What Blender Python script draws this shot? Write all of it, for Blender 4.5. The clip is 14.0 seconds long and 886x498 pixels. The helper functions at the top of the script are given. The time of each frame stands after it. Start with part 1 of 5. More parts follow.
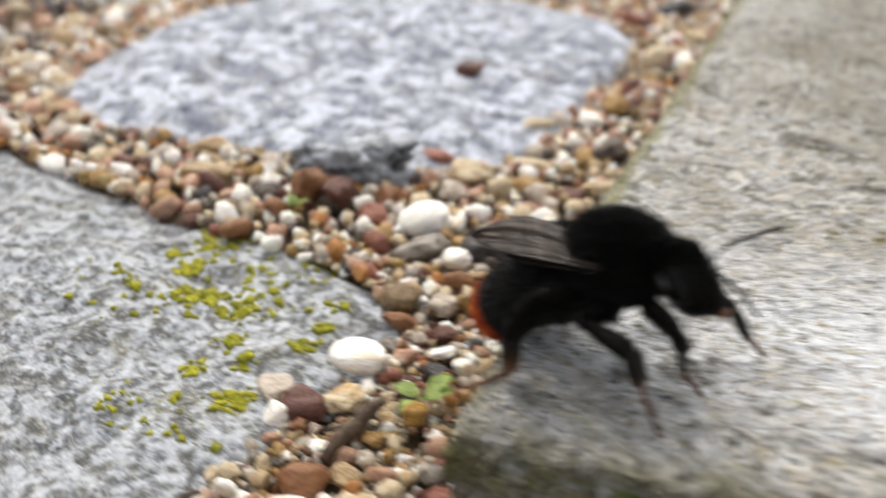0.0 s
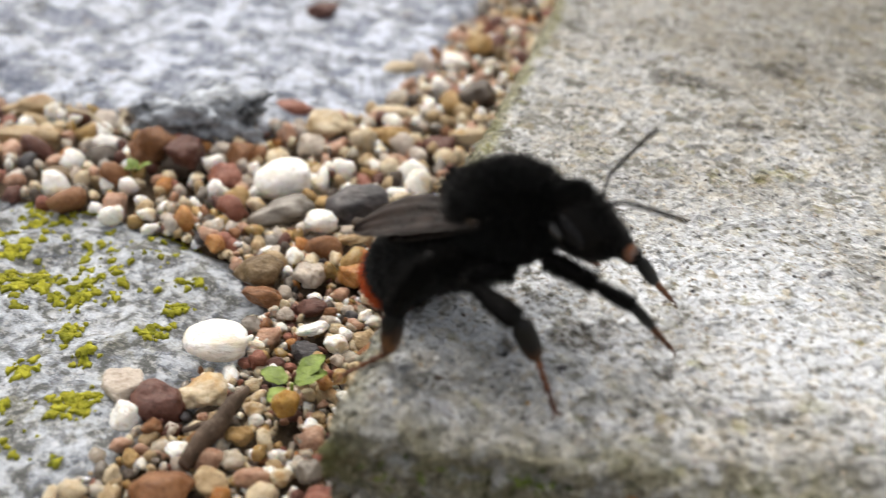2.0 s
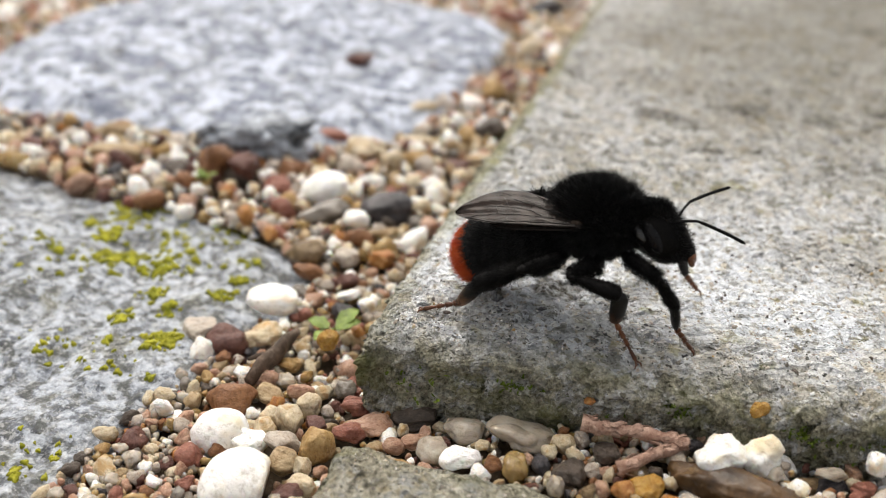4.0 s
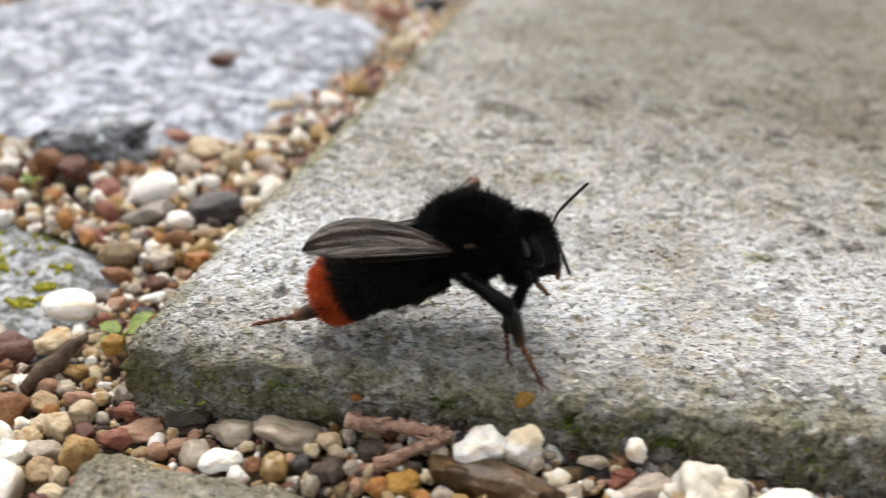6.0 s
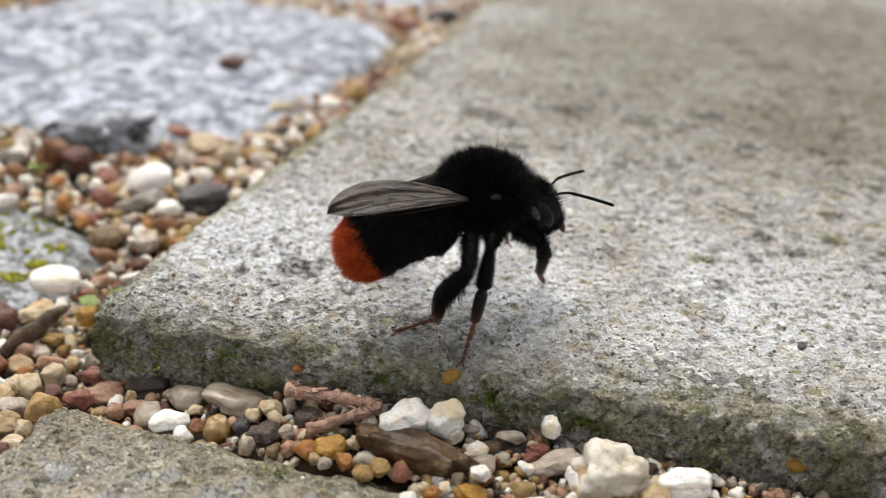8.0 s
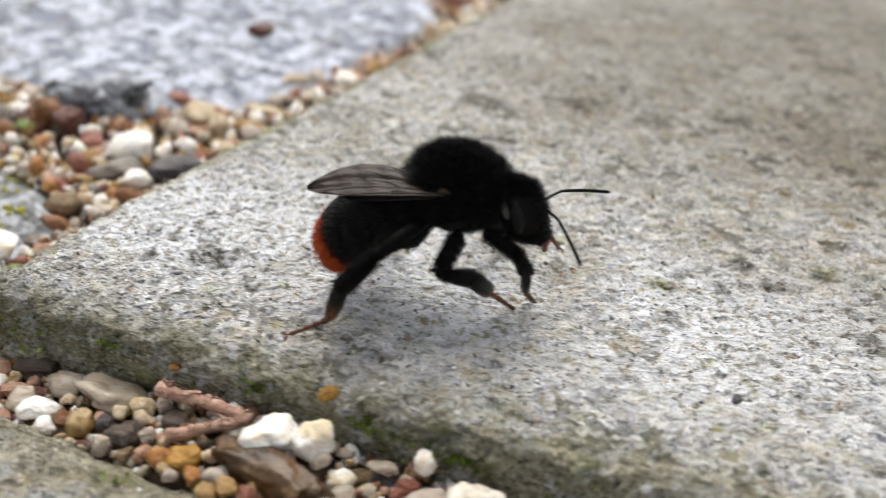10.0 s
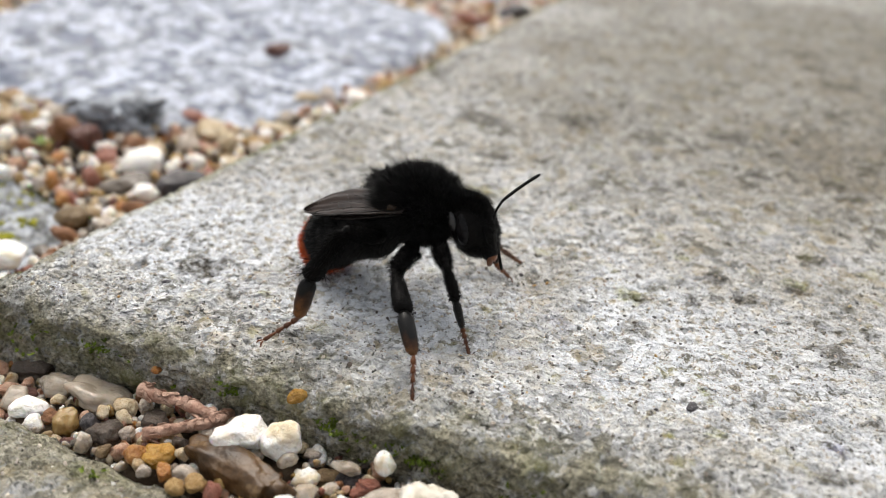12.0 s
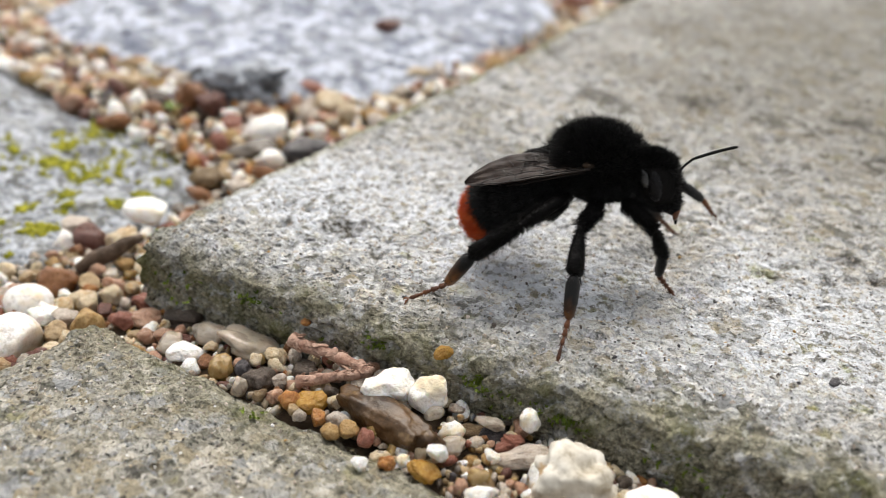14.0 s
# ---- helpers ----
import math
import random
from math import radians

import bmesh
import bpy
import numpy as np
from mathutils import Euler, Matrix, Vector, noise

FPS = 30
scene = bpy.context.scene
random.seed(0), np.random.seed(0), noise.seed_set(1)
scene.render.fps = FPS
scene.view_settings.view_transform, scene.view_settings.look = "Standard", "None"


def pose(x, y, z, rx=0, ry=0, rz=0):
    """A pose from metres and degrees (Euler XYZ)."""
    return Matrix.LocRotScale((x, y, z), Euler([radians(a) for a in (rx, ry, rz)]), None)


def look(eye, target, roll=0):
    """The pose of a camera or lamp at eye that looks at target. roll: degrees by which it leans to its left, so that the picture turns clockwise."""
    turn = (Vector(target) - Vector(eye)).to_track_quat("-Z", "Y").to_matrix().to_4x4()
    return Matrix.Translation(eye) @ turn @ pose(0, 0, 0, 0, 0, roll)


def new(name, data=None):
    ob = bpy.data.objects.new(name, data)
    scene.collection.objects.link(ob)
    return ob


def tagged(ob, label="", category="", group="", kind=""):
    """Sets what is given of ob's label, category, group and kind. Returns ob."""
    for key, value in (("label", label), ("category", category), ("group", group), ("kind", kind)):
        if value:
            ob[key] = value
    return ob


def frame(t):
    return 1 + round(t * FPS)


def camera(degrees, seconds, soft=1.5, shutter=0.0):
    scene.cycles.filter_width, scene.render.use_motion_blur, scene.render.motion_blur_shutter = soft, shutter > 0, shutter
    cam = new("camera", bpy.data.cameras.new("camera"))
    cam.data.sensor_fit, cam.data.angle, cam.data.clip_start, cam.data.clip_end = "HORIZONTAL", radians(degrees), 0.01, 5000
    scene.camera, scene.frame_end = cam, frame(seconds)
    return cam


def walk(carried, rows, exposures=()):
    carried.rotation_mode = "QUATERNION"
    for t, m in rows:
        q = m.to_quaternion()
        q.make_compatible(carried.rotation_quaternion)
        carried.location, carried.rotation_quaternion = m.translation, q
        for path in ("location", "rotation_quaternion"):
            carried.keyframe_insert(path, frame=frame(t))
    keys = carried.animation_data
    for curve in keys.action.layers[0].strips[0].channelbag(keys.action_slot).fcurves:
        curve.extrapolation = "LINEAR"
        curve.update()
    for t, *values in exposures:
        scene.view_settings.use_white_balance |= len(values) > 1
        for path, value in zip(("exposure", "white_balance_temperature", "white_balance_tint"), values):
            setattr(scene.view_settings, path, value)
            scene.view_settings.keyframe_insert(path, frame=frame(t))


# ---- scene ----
U = 0.001  # one millimetre
cam = camera(51.62, 14.0, 0.9, 0.5)
cam.data.dof.use_dof = True
cam.data.dof.focus_distance = 0.087
cam.data.dof.aperture_fstop = 23.0
# seconds, x, y, z in mm, yaw, pitch, roll
ROWS = [
    (0.0, 20.9, -51.5, 47.3, 23.53, -29.11, 0.81),
    (0.1, 16.3, -49.8, 45.5, 22.80, -28.92, 0.96),
    (0.5, 15.4, -48.5, 45.5, 20.10, -29.81, 2.51),
    (1.0, 16.3, -55.8, 47.7, 20.24, -25.22, 3.63),
    (1.5, 16.0, -43.0, 44.0, 16.99, -31.04, 2.45),
    (2.0, 17.6, -43.6, 44.8, 13.62, -32.52, 2.60),
    (2.5, 22.0, -45.5, 44.9, 11.32, -32.81, 2.68),
    (3.0, 25.4, -53.5, 47.0, 12.90, -29.37, 3.10),
    (3.2, 25.4, -63.6, 47.5, 15.69, -28.95, 3.02),
    (5.3, 24.3, -67.0, 48.0, 14.31, -27.17, 2.45),
    (5.5, 25.1, -62.4, 45.8, 13.92, -27.18, 2.42),
    (6.0, 41.9, -60.3, 47.1, 12.55, -27.95, 2.64),
    (6.5, 44.8, -69.4, 48.0, 13.72, -26.94, 3.05),
    (7.0, 45.3, -69.3, 48.6, 15.11, -26.11, 2.97),
    (7.5, 46.4, -66.5, 47.7, 15.06, -26.39, 2.92),
    (7.7, 49.2, -65.4, 47.9, 15.01, -26.72, 3.15),
    (9.8, 62.9, -53.7, 48.2, 21.48, -29.21, 4.98),
    (10.0, 67.6, -49.1, 48.0, 22.91, -29.23, 4.72),
    (10.5, 74.5, -47.4, 48.5, 24.84, -29.59, 4.17),
    (11.0, 74.9, -48.4, 49.1, 25.71, -29.19, 3.74),
    (11.5, 75.1, -48.6, 49.3, 26.02, -28.67, 3.58),
    (12.0, 75.3, -49.0, 49.6, 26.09, -28.35, 3.53),
    (12.5, 74.6, -47.8, 48.8, 26.44, -28.54, 3.75),
    (13.0, 70.9, -52.5, 48.6, 27.90, -28.78, 4.11),
    (13.5, 70.2, -54.9, 48.6, 29.73, -29.13, 4.33),
    (14.0, 70.1, -55.6, 48.6, 30.52, -29.48, 3.72),
]
walk(cam, [(t, pose(x * U, y * U, z * U, 90 + pitch, 0, yaw) @ pose(0, 0, 0, 0, 0, roll)) for t, x, y, z, yaw, pitch, roll in ROWS],
     exposures=[(0.0, 0.52, 6900, 10), (0.8, 0.52, 6900, 10), (1.5, 0.42, 6900, 10), (2.2, 0.55, 6880, 10), (6.0, 0.55, 6900, 10), (7.7, 0.47, 6900, 10), (9.8, 0.52, 6760, 10), (14.0, 0.54, 6780, 10)])

# ---- world and light ----
world = bpy.data.worlds.new("overcast_sky")
scene.world = world
world.use_nodes = True
wn = world.node_tree
sky = wn.nodes.new("ShaderNodeTexSky")
sky.sky_type = "NISHITA"
sky.sun_disc = False
sky.sun_elevation = radians(62)
sky.sun_rotation = radians(-35)
sky.air_density, sky.dust_density = 1.0, 4.0
back = wn.nodes["Background"]
back.inputs["Strength"].default_value = 0.15
cloud = wn.nodes.new("ShaderNodeHueSaturation")  # high cloud greys the sky
cloud.inputs["Saturation"].default_value = 0.22
wn.links.new(sky.outputs["Color"], cloud.inputs["Color"])
wn.links.new(cloud.outputs["Color"], back.inputs["Color"])
sun_data = bpy.data.lights.new("sun", "SUN")
sun_data.energy = 1.3
sun_data.angle = radians(50)
sun_data.color = (1.0, 0.96, 0.9)
sun = new("sun", sun_data)
sun.matrix_world = look((-0.3, 0.45, 1.0), (0, 0, 0))

# ---- materials ----
MATS = {}


def shader(name, rough=0.8, spec=0.4):
    m = bpy.data.materials.new(name)
    m.use_nodes = True
    nt = m.node_tree
    b = nt.nodes["Principled BSDF"]
    b.inputs["Roughness"].default_value = rough
    b.inputs["Specular IOR Level"].default_value = spec
    MATS[name] = m
    return m, nt, b


def coords(nt, random_shift=False):
    co = nt.nodes.new("ShaderNodeTexCoord").outputs["Object"]
    if random_shift:
        info = nt.nodes.new("ShaderNodeObjectInfo")
        mul = nt.nodes.new("ShaderNodeMath")
        mul.operation = "MULTIPLY"
        mul.inputs[1].default_value = 37.0
        nt.links.new(info.outputs["Random"], mul.inputs[0])
        add = nt.nodes.new("ShaderNodeVectorMath")
        nt.links.new(co, add.inputs[0])
        nt.links.new(mul.outputs[0], add.inputs[1])
        co = add.outputs[0]
    return co


def noise_tex(nt, co, scale, detail=4.0, rough=0.55):
    n = nt.nodes.new("ShaderNodeTexNoise")
    n.inputs["Scale"].default_value = scale
    n.inputs["Detail"].default_value = detail
    n.inputs["Roughness"].default_value = rough
    nt.links.new(co, n.inputs["Vector"])
    return n.outputs["Fac"]


def voronoi(nt, co, scale, out="Distance"):
    n = nt.nodes.new("ShaderNodeTexVoronoi")
    n.inputs["Scale"].default_value = scale
    nt.links.new(co, n.inputs["Vector"])
    return n.outputs[out]


def ramp(nt, fac, *stops):
    r = nt.nodes.new("ShaderNodeValToRGB")
    e = r.color_ramp.elements
    while len(e) < len(stops):
        e.new(0.5)
    for k, (p, c) in zip(e, stops):
        k.position = p
        k.color = (*c, 1) if len(c) == 3 else c
    nt.links.new(fac, r.inputs["Fac"])
    return r.outputs["Color"]


def grey(v):
    return (v, v, v)


def mix(nt, fac, a, b, kind="MIX"):
    n = nt.nodes.new("ShaderNodeMix")
    n.data_type, n.blend_type = "RGBA", kind
    for key, v in (("Factor", fac), ("A", a), ("B", b)):
        s = [i for i in n.inputs if i.name == key and (i.type == "RGBA" if key != "Factor" else i.type == "VALUE")][0]
        if isinstance(v, (int, float)):
            s.default_value = v
        elif isinstance(v, tuple):
            s.default_value = (*v, 1)
        else:
            nt.links.new(v, s)
    return [o for o in n.outputs if o.type == "RGBA"][0]


def bump(nt, b, height, dist, strength=1.0):
    n = nt.nodes.new("ShaderNodeBump")
    n.inputs["Distance"].default_value = dist
    n.inputs["Strength"].default_value = strength
    nt.links.new(height, n.inputs["Height"])
    old = b.inputs["Normal"].links
    if old:
        nt.links.new(old[0].from_socket, n.inputs["Normal"])
    nt.links.new(n.outputs[0], b.inputs["Normal"])


def concrete_mat(name, light, dark, moss):
    m, nt, b = shader(name, 0.85, 0.3)
    co = coords(nt)
    fine = noise_tex(nt, co, 2300, 4, 0.65)
    mid = noise_tex(nt, co, 1250, 3, 0.6)
    wide = noise_tex(nt, co, 620, 4, 0.62)
    big = noise_tex(nt, co, 48, 5, 0.6)
    low = lambda k: tuple(v * k for v in dark)
    high = lambda k: tuple(min(0.93, v * k) for v in light)
    base = ramp(nt, fine, (0.34, low(0.85)), (0.44, high(0.92)), (0.52, high(1.06)), (0.62, high(1.18)))
    # patches where the skin of the concrete is worn open, shade painted into their hollows
    open_skin = ramp(nt, noise_tex(nt, co, 170, 5, 0.65), (0.4, grey(0.25)), (0.6, grey(1.0)))
    for field, rim, deep in ((mid, 0.44, 0.37), (wide, 0.43, 0.385)):
        base = mix(nt, mix(nt, 1.0, open_skin, ramp(nt, field, (rim - 0.04, grey(0.9)), (rim, grey(0.0))), "MULTIPLY"), base, low(0.6))
        base = mix(nt, mix(nt, 1.0, open_skin, ramp(nt, field, (deep - 0.03, grey(1.0)), (deep, grey(0.0))), "MULTIPLY"), base, low(0.2))
    base = mix(nt, ramp(nt, wide, (0.52, grey(0.0)), (0.58, grey(0.4))), base, high(1.3))
    # single grains of the mix, bedded in pale cement
    bend = nt.nodes.new("ShaderNodeTexNoise")
    bend.inputs["Scale"].default_value = 1500
    nt.links.new(co, bend.inputs["Vector"])
    shift = nt.nodes.new("ShaderNodeVectorMath")
    shift.operation = "MULTIPLY_ADD"
    shift.inputs[1].default_value = (0.0009, 0.0009, 0.0009)
    nt.links.new(bend.outputs["Color"], shift.inputs[0])
    nt.links.new(co, shift.inputs[2])
    wco = shift.outputs[0]
    # clusters where coarse dark grains lie open
    cluster = ramp(nt, noise_tex(nt, co, 150, 5, 0.65), (0.47, grey(0.15)), (0.57, grey(1.0)))
    for size, dark_at, pale_at in ((2300, 0.84, 0.88), (1150, 0.6, 0.86), (640, 0.66, 0.92)):
        sep = nt.nodes.new("ShaderNodeSeparateColor")
        nt.links.new(voronoi(nt, wco, size, "Color"), sep.inputs[0])
        grain = mix(nt, 1.0, cluster, ramp(nt, sep.outputs[0], (dark_at, grey(0.0)), (dark_at + 0.06, grey(0.8))), "MULTIPLY")
        base = mix(nt, grain, base, (0.17, 0.165, 0.135))
        base = mix(nt, ramp(nt, sep.outputs[1], (pale_at, grey(0.0)), (pale_at + 0.04, grey(0.45))), base, (0.78, 0.75, 0.68))
        base = mix(nt, ramp(nt, sep.outputs[2], (0.84, grey(0.0)), (0.9, grey(0.5))), base, (0.42, 0.44, 0.47))
        base = mix(nt, ramp(nt, sep.outputs[2], (0.05, grey(0.4)), (0.07, grey(0.0))), base, (0.44, 0.36, 0.22))
    # open pores of several sizes, the shade inside them painted as dark colour
    for size, near in ((1000, 0.17), (430, 0.12), (230, 0.075), (1600, 0.17)):
        pore_shade = ramp(nt, voronoi(nt, wco, size), (near * 0.75, grey(0.9)), (near, grey(0.0)))
        base = mix(nt, pore_shade, base, (0.045, 0.045, 0.038))
    # weathered blotches
    base = mix(nt, ramp(nt, big, (0.47, grey(0.0)), (0.62, grey(0.5))), base, mix(nt, 1.0, base, (0.6, 0.56, 0.49), "MULTIPLY"))
    tone = noise_tex(nt, co, 150, 5, 0.65)
    base = mix(nt, ramp(nt, tone, (0.38, grey(0.7)), (0.5, grey(0.0))), base, mix(nt, 1.0, base, (0.66, 0.62, 0.53), "MULTIPLY"))
    base = mix(nt, ramp(nt, noise_tex(nt, co, 330, 5, 0.7), (0.56, grey(0.0)), (0.66, grey(0.6))), base, mix(nt, 1.0, base, (0.76, 0.76, 0.86), "MULTIPLY"))
    base = mix(nt, ramp(nt, noise_tex(nt, co, 260, 4, 0.6), (0.6, grey(0.0)), (0.68, grey(0.5))), base, (0.36, 0.34, 0.16))
    # bluish-white mottling in a ragged band behind the front edge
    pale_band = nt.nodes.new("ShaderNodeAttribute")
    pale_band.attribute_name = "pale_band"
    base = mix(nt, mix(nt, 1.0, pale_band.outputs["Color"], ramp(nt, noise_tex(nt, co, 950, 4, 0.65), (0.44, grey(0.0)), (0.5, grey(0.7))), "MULTIPLY"), base, (0.83, 0.87, 0.93))
    # darker and browner towards the far right
    st = nt.nodes.new("ShaderNodeAttribute")
    st.attribute_name = "tone_patch"
    base = mix(nt, st.outputs["Fac"], base, mix(nt, 1.0, base, (0.54, 0.51, 0.46), "MULTIPLY"))
    # speckled dirt, algae and mineral marks; the dark ones also paint shade in holes
    for key, shade in (("dark_marks", (0.14, 0.125, 0.1)), ("algae", (0.5, 0.5, 0.2)), ("violet", (0.36, 0.36, 0.52))):
        mark = nt.nodes.new("ShaderNodeAttribute")
        mark.attribute_name = key
        speckle = ramp(nt, noise_tex(nt, co, 1100, 5, 0.75), (0.44, grey(1.0)), (0.56, grey(0.45)))
        base = mix(nt, mix(nt, 1.0, mark.outputs["Color"], speckle, "MULTIPLY"), base, mix(nt, 1.0, base, shade, "MULTIPLY"))
    # algae, moss and drab dirt colour, growing towards the edges and down the sides
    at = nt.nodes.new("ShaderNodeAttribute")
    at.attribute_name = "drab"
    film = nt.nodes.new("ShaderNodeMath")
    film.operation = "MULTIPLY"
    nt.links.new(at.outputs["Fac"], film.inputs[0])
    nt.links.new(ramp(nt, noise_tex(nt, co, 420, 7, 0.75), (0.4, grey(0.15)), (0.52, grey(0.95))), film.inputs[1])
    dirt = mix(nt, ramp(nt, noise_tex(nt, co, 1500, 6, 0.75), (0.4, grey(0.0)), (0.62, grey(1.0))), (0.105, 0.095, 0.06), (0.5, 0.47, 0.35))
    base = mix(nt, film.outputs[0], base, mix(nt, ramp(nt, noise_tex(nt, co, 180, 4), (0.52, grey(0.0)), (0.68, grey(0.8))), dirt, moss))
    nt.links.new(base, b.inputs["Base Color"])
    bump(nt, b, fine, 0.0003)
    bump(nt, b, mid, 0.0008, 1.0)
    bump(nt, b, wide, 0.0014, 1.0)
    return m


def granite_mat(name, tint, worn, patch=0.95):
    m, nt, b = shader(name, 0.6, 0.4)
    co = coords(nt)
    f1 = noise_tex(nt, co, 760, 6, 0.75)
    warp = nt.nodes.new("ShaderNodeTexNoise")
    warp.inputs["Scale"].default_value = 900
    nt.links.new(co, warp.inputs["Vector"])
    shift = nt.nodes.new("ShaderNodeVectorMath")
    shift.operation = "MULTIPLY_ADD"
    shift.inputs[1].default_value = (0.0022, 0.0022, 0.0022)
    nt.links.new(warp.outputs["Color"], shift.inputs[0])
    nt.links.new(co, shift.inputs[2])
    wco = shift.outputs[0]
    f2 = noise_tex(nt, co, 130, 5, 0.6)
    base = ramp(nt, f1, (0.36, (0.1, 0.105, 0.115)), (0.44, (0.36, 0.375, 0.4)), (0.51, (0.58, 0.595, 0.61)), (0.6, (0.86, 0.87, 0.88)))
    sep = nt.nodes.new("ShaderNodeSeparateColor")
    nt.links.new(voronoi(nt, wco, 700, "Color"), sep.inputs[0])
    base = mix(nt, ramp(nt, sep.outputs[0], (0.8, grey(0.0)), (0.86, grey(0.3))), base, (0.045, 0.05, 0.06))
    base = mix(nt, ramp(nt, sep.outputs[1], (0.72, grey(0.0)), (0.76, grey(0.5))), base, (0.74, 0.74, 0.72))
    base = mix(nt, ramp(nt, f2, (0.42, grey(0.0)), (0.64, grey(0.35))), base, (0.3, 0.31, 0.33))
    base = mix(nt, ramp(nt, noise_tex(nt, co, 60, 4, 0.6), (0.52, grey(0.0)), (0.72, grey(0.5))), base, (0.17, 0.155, 0.115))
    clump = noise_tex(nt, co, 215, 5, 0.6)
    base = mix(nt, ramp(nt, clump, (0.42, grey(patch)), (0.5, grey(0.0))), base, (0.19, 0.21, 0.26))
    dots = ramp(nt, voronoi(nt, wco, 260), (0.2, grey(0.9)), (0.3, grey(0.0)))
    base = mix(nt, dots, base, (0.06, 0.065, 0.075))
    base = mix(nt, ramp(nt, voronoi(nt, wco, 120), (0.14, grey(0.9)), (0.26, grey(0.0))), base, (0.07, 0.08, 0.11))
    base = mix(nt, ramp(nt, noise_tex(nt, co, 150, 4, 0.6), (0.64, grey(0.0)), (0.7, grey(0.5))), base, (0.42, 0.3, 0.18))
    base = mix(nt, ramp(nt, clump, (0.52, grey(0.0)), (0.58, grey(patch * 0.95))), base, (0.9, 0.91, 0.935))
    sep2 = nt.nodes.new("ShaderNodeSeparateColor")
    nt.links.new(voronoi(nt, wco, 1700, "Color"), sep2.inputs[0])
    base = mix(nt, ramp(nt, sep2.outputs[0], (0.8, grey(0.0)), (0.86, grey(0.4))), base, (0.05, 0.055, 0.065))
    base = mix(nt, ramp(nt, sep2.outputs[1], (0.78, grey(0.0)), (0.84, grey(0.4))), base, (0.8, 0.81, 0.82))
    base = mix(nt, 1.0, base, tint, "MULTIPLY")
    # brown grime in ragged patches
    dark_marks = noise_tex(nt, co, 95, 6, 0.7)
    base = mix(nt, ramp(nt, dark_marks, (0.44, grey(0.0)), (0.6, grey(worn))), base, mix(nt, 1.0, base, (0.42, 0.37, 0.26), "MULTIPLY"))
    base = mix(nt, ramp(nt, noise_tex(nt, co, 170, 5, 0.7), (0.54, grey(0.0)), (0.64, grey(min(0.7, worn * 2)))), base, (0.2, 0.185, 0.1))
    # weathered grains stand out pale; shade in the crannies between is painted dark
    weather = noise_tex(nt, co, 560, 4, 0.62)
    base = mix(nt, ramp(nt, weather, (0.52, grey(0.0)), (0.57, grey(1 - patch))), base, (0.62, 0.67, 0.74))
    base = mix(nt, ramp(nt, weather, (0.41, grey(min(0.95, 2.2 * (1 - patch)))), (0.48, grey(0.0))), base, (0.1, 0.105, 0.1))
    grain = noise_tex(nt, co, 1250, 5, 0.75)
    base = mix(nt, ramp(nt, grain, (0.4, grey(worn)), (0.46, grey(0.0))), base, (0.05, 0.05, 0.05))
    base = mix(nt, ramp(nt, grain, (0.53, grey(0.0)), (0.58, grey(worn))), base, (0.88, 0.88, 0.87))
    nt.links.new(base, b.inputs["Base Color"])
    bump(nt, b, clump, 0.0006, 0.8)
    bump(nt, b, f1, 0.0007)
    bump(nt, b, f2, 0.0016, 0.8)
    return m


def stone_mat(name, a, c, rough=0.55, scale=1300, spec=0.4, speck=None, through_light=0.0, depth=0.0, tone_patch=None, dirt=1.0):
    m, nt, b = shader(name, rough, spec)
    co = coords(nt, True)
    base = ramp(nt, noise_tex(nt, co, scale, 6, 0.65), (0.35, a), (0.65, c))
    fine = noise_tex(nt, co, scale * 4, 4, 0.7)
    base = mix(nt, ramp(nt, fine, (0.36, grey(0.55)), (0.48, grey(0.0))), base, mix(nt, 1.0, base, (0.5, 0.46, 0.4), "MULTIPLY"))
    if max(c) > 0.02:
        base = mix(nt, ramp(nt, fine, (0.56, grey(0.0)), (0.66, grey(0.3))), base, mix(nt, 1.0, base, (0.16, 0.16, 0.15), "ADD"))
    if speck:
        base = mix(nt, ramp(nt, noise_tex(nt, co, scale * 2.3, 3, 0.7), (0.62, grey(0.0)), (0.7, grey(0.7))), base, speck)
    # a stain of another colour on the stone
    if tone_patch:
        base = mix(nt, ramp(nt, noise_tex(nt, co, scale * 0.35, 3, 0.6), (0.55, grey(0.0)), (0.66, grey(0.8))), base, tone_patch)
    if depth:
        b.inputs["Subsurface Weight"].default_value = depth
        b.inputs["Subsurface Radius"].default_value = (1.0, 0.75, 0.5)
        b.inputs["Subsurface Scale"].default_value = 0.0009
    info = nt.nodes.new("ShaderNodeObjectInfo")
    base = mix(nt, ramp(nt, info.outputs["Random"], (0.0, grey(0.0)), (1.0, grey(0.35 * dirt))), base, mix(nt, 1.0, base, (0.7, 0.66, 0.6), "MULTIPLY"))
    geo = nt.nodes.new("ShaderNodeNewGeometry")
    base = mix(nt, ramp(nt, geo.outputs["Random Per Island"], (0.0, grey(0.0)), (1.0, grey(0.5 * dirt))), base, mix(nt, 1.0, base, (0.6, 0.55, 0.48), "MULTIPLY"))
    nt.links.new(base, b.inputs["Base Color"])
    b.inputs["Transmission Weight"].default_value = through_light
    bump(nt, b, fine, 0.0002, 0.8)
    bump(nt, b, noise_tex(nt, co, scale * 1.6, 4, 0.6), 0.0005, 0.6)
    return m


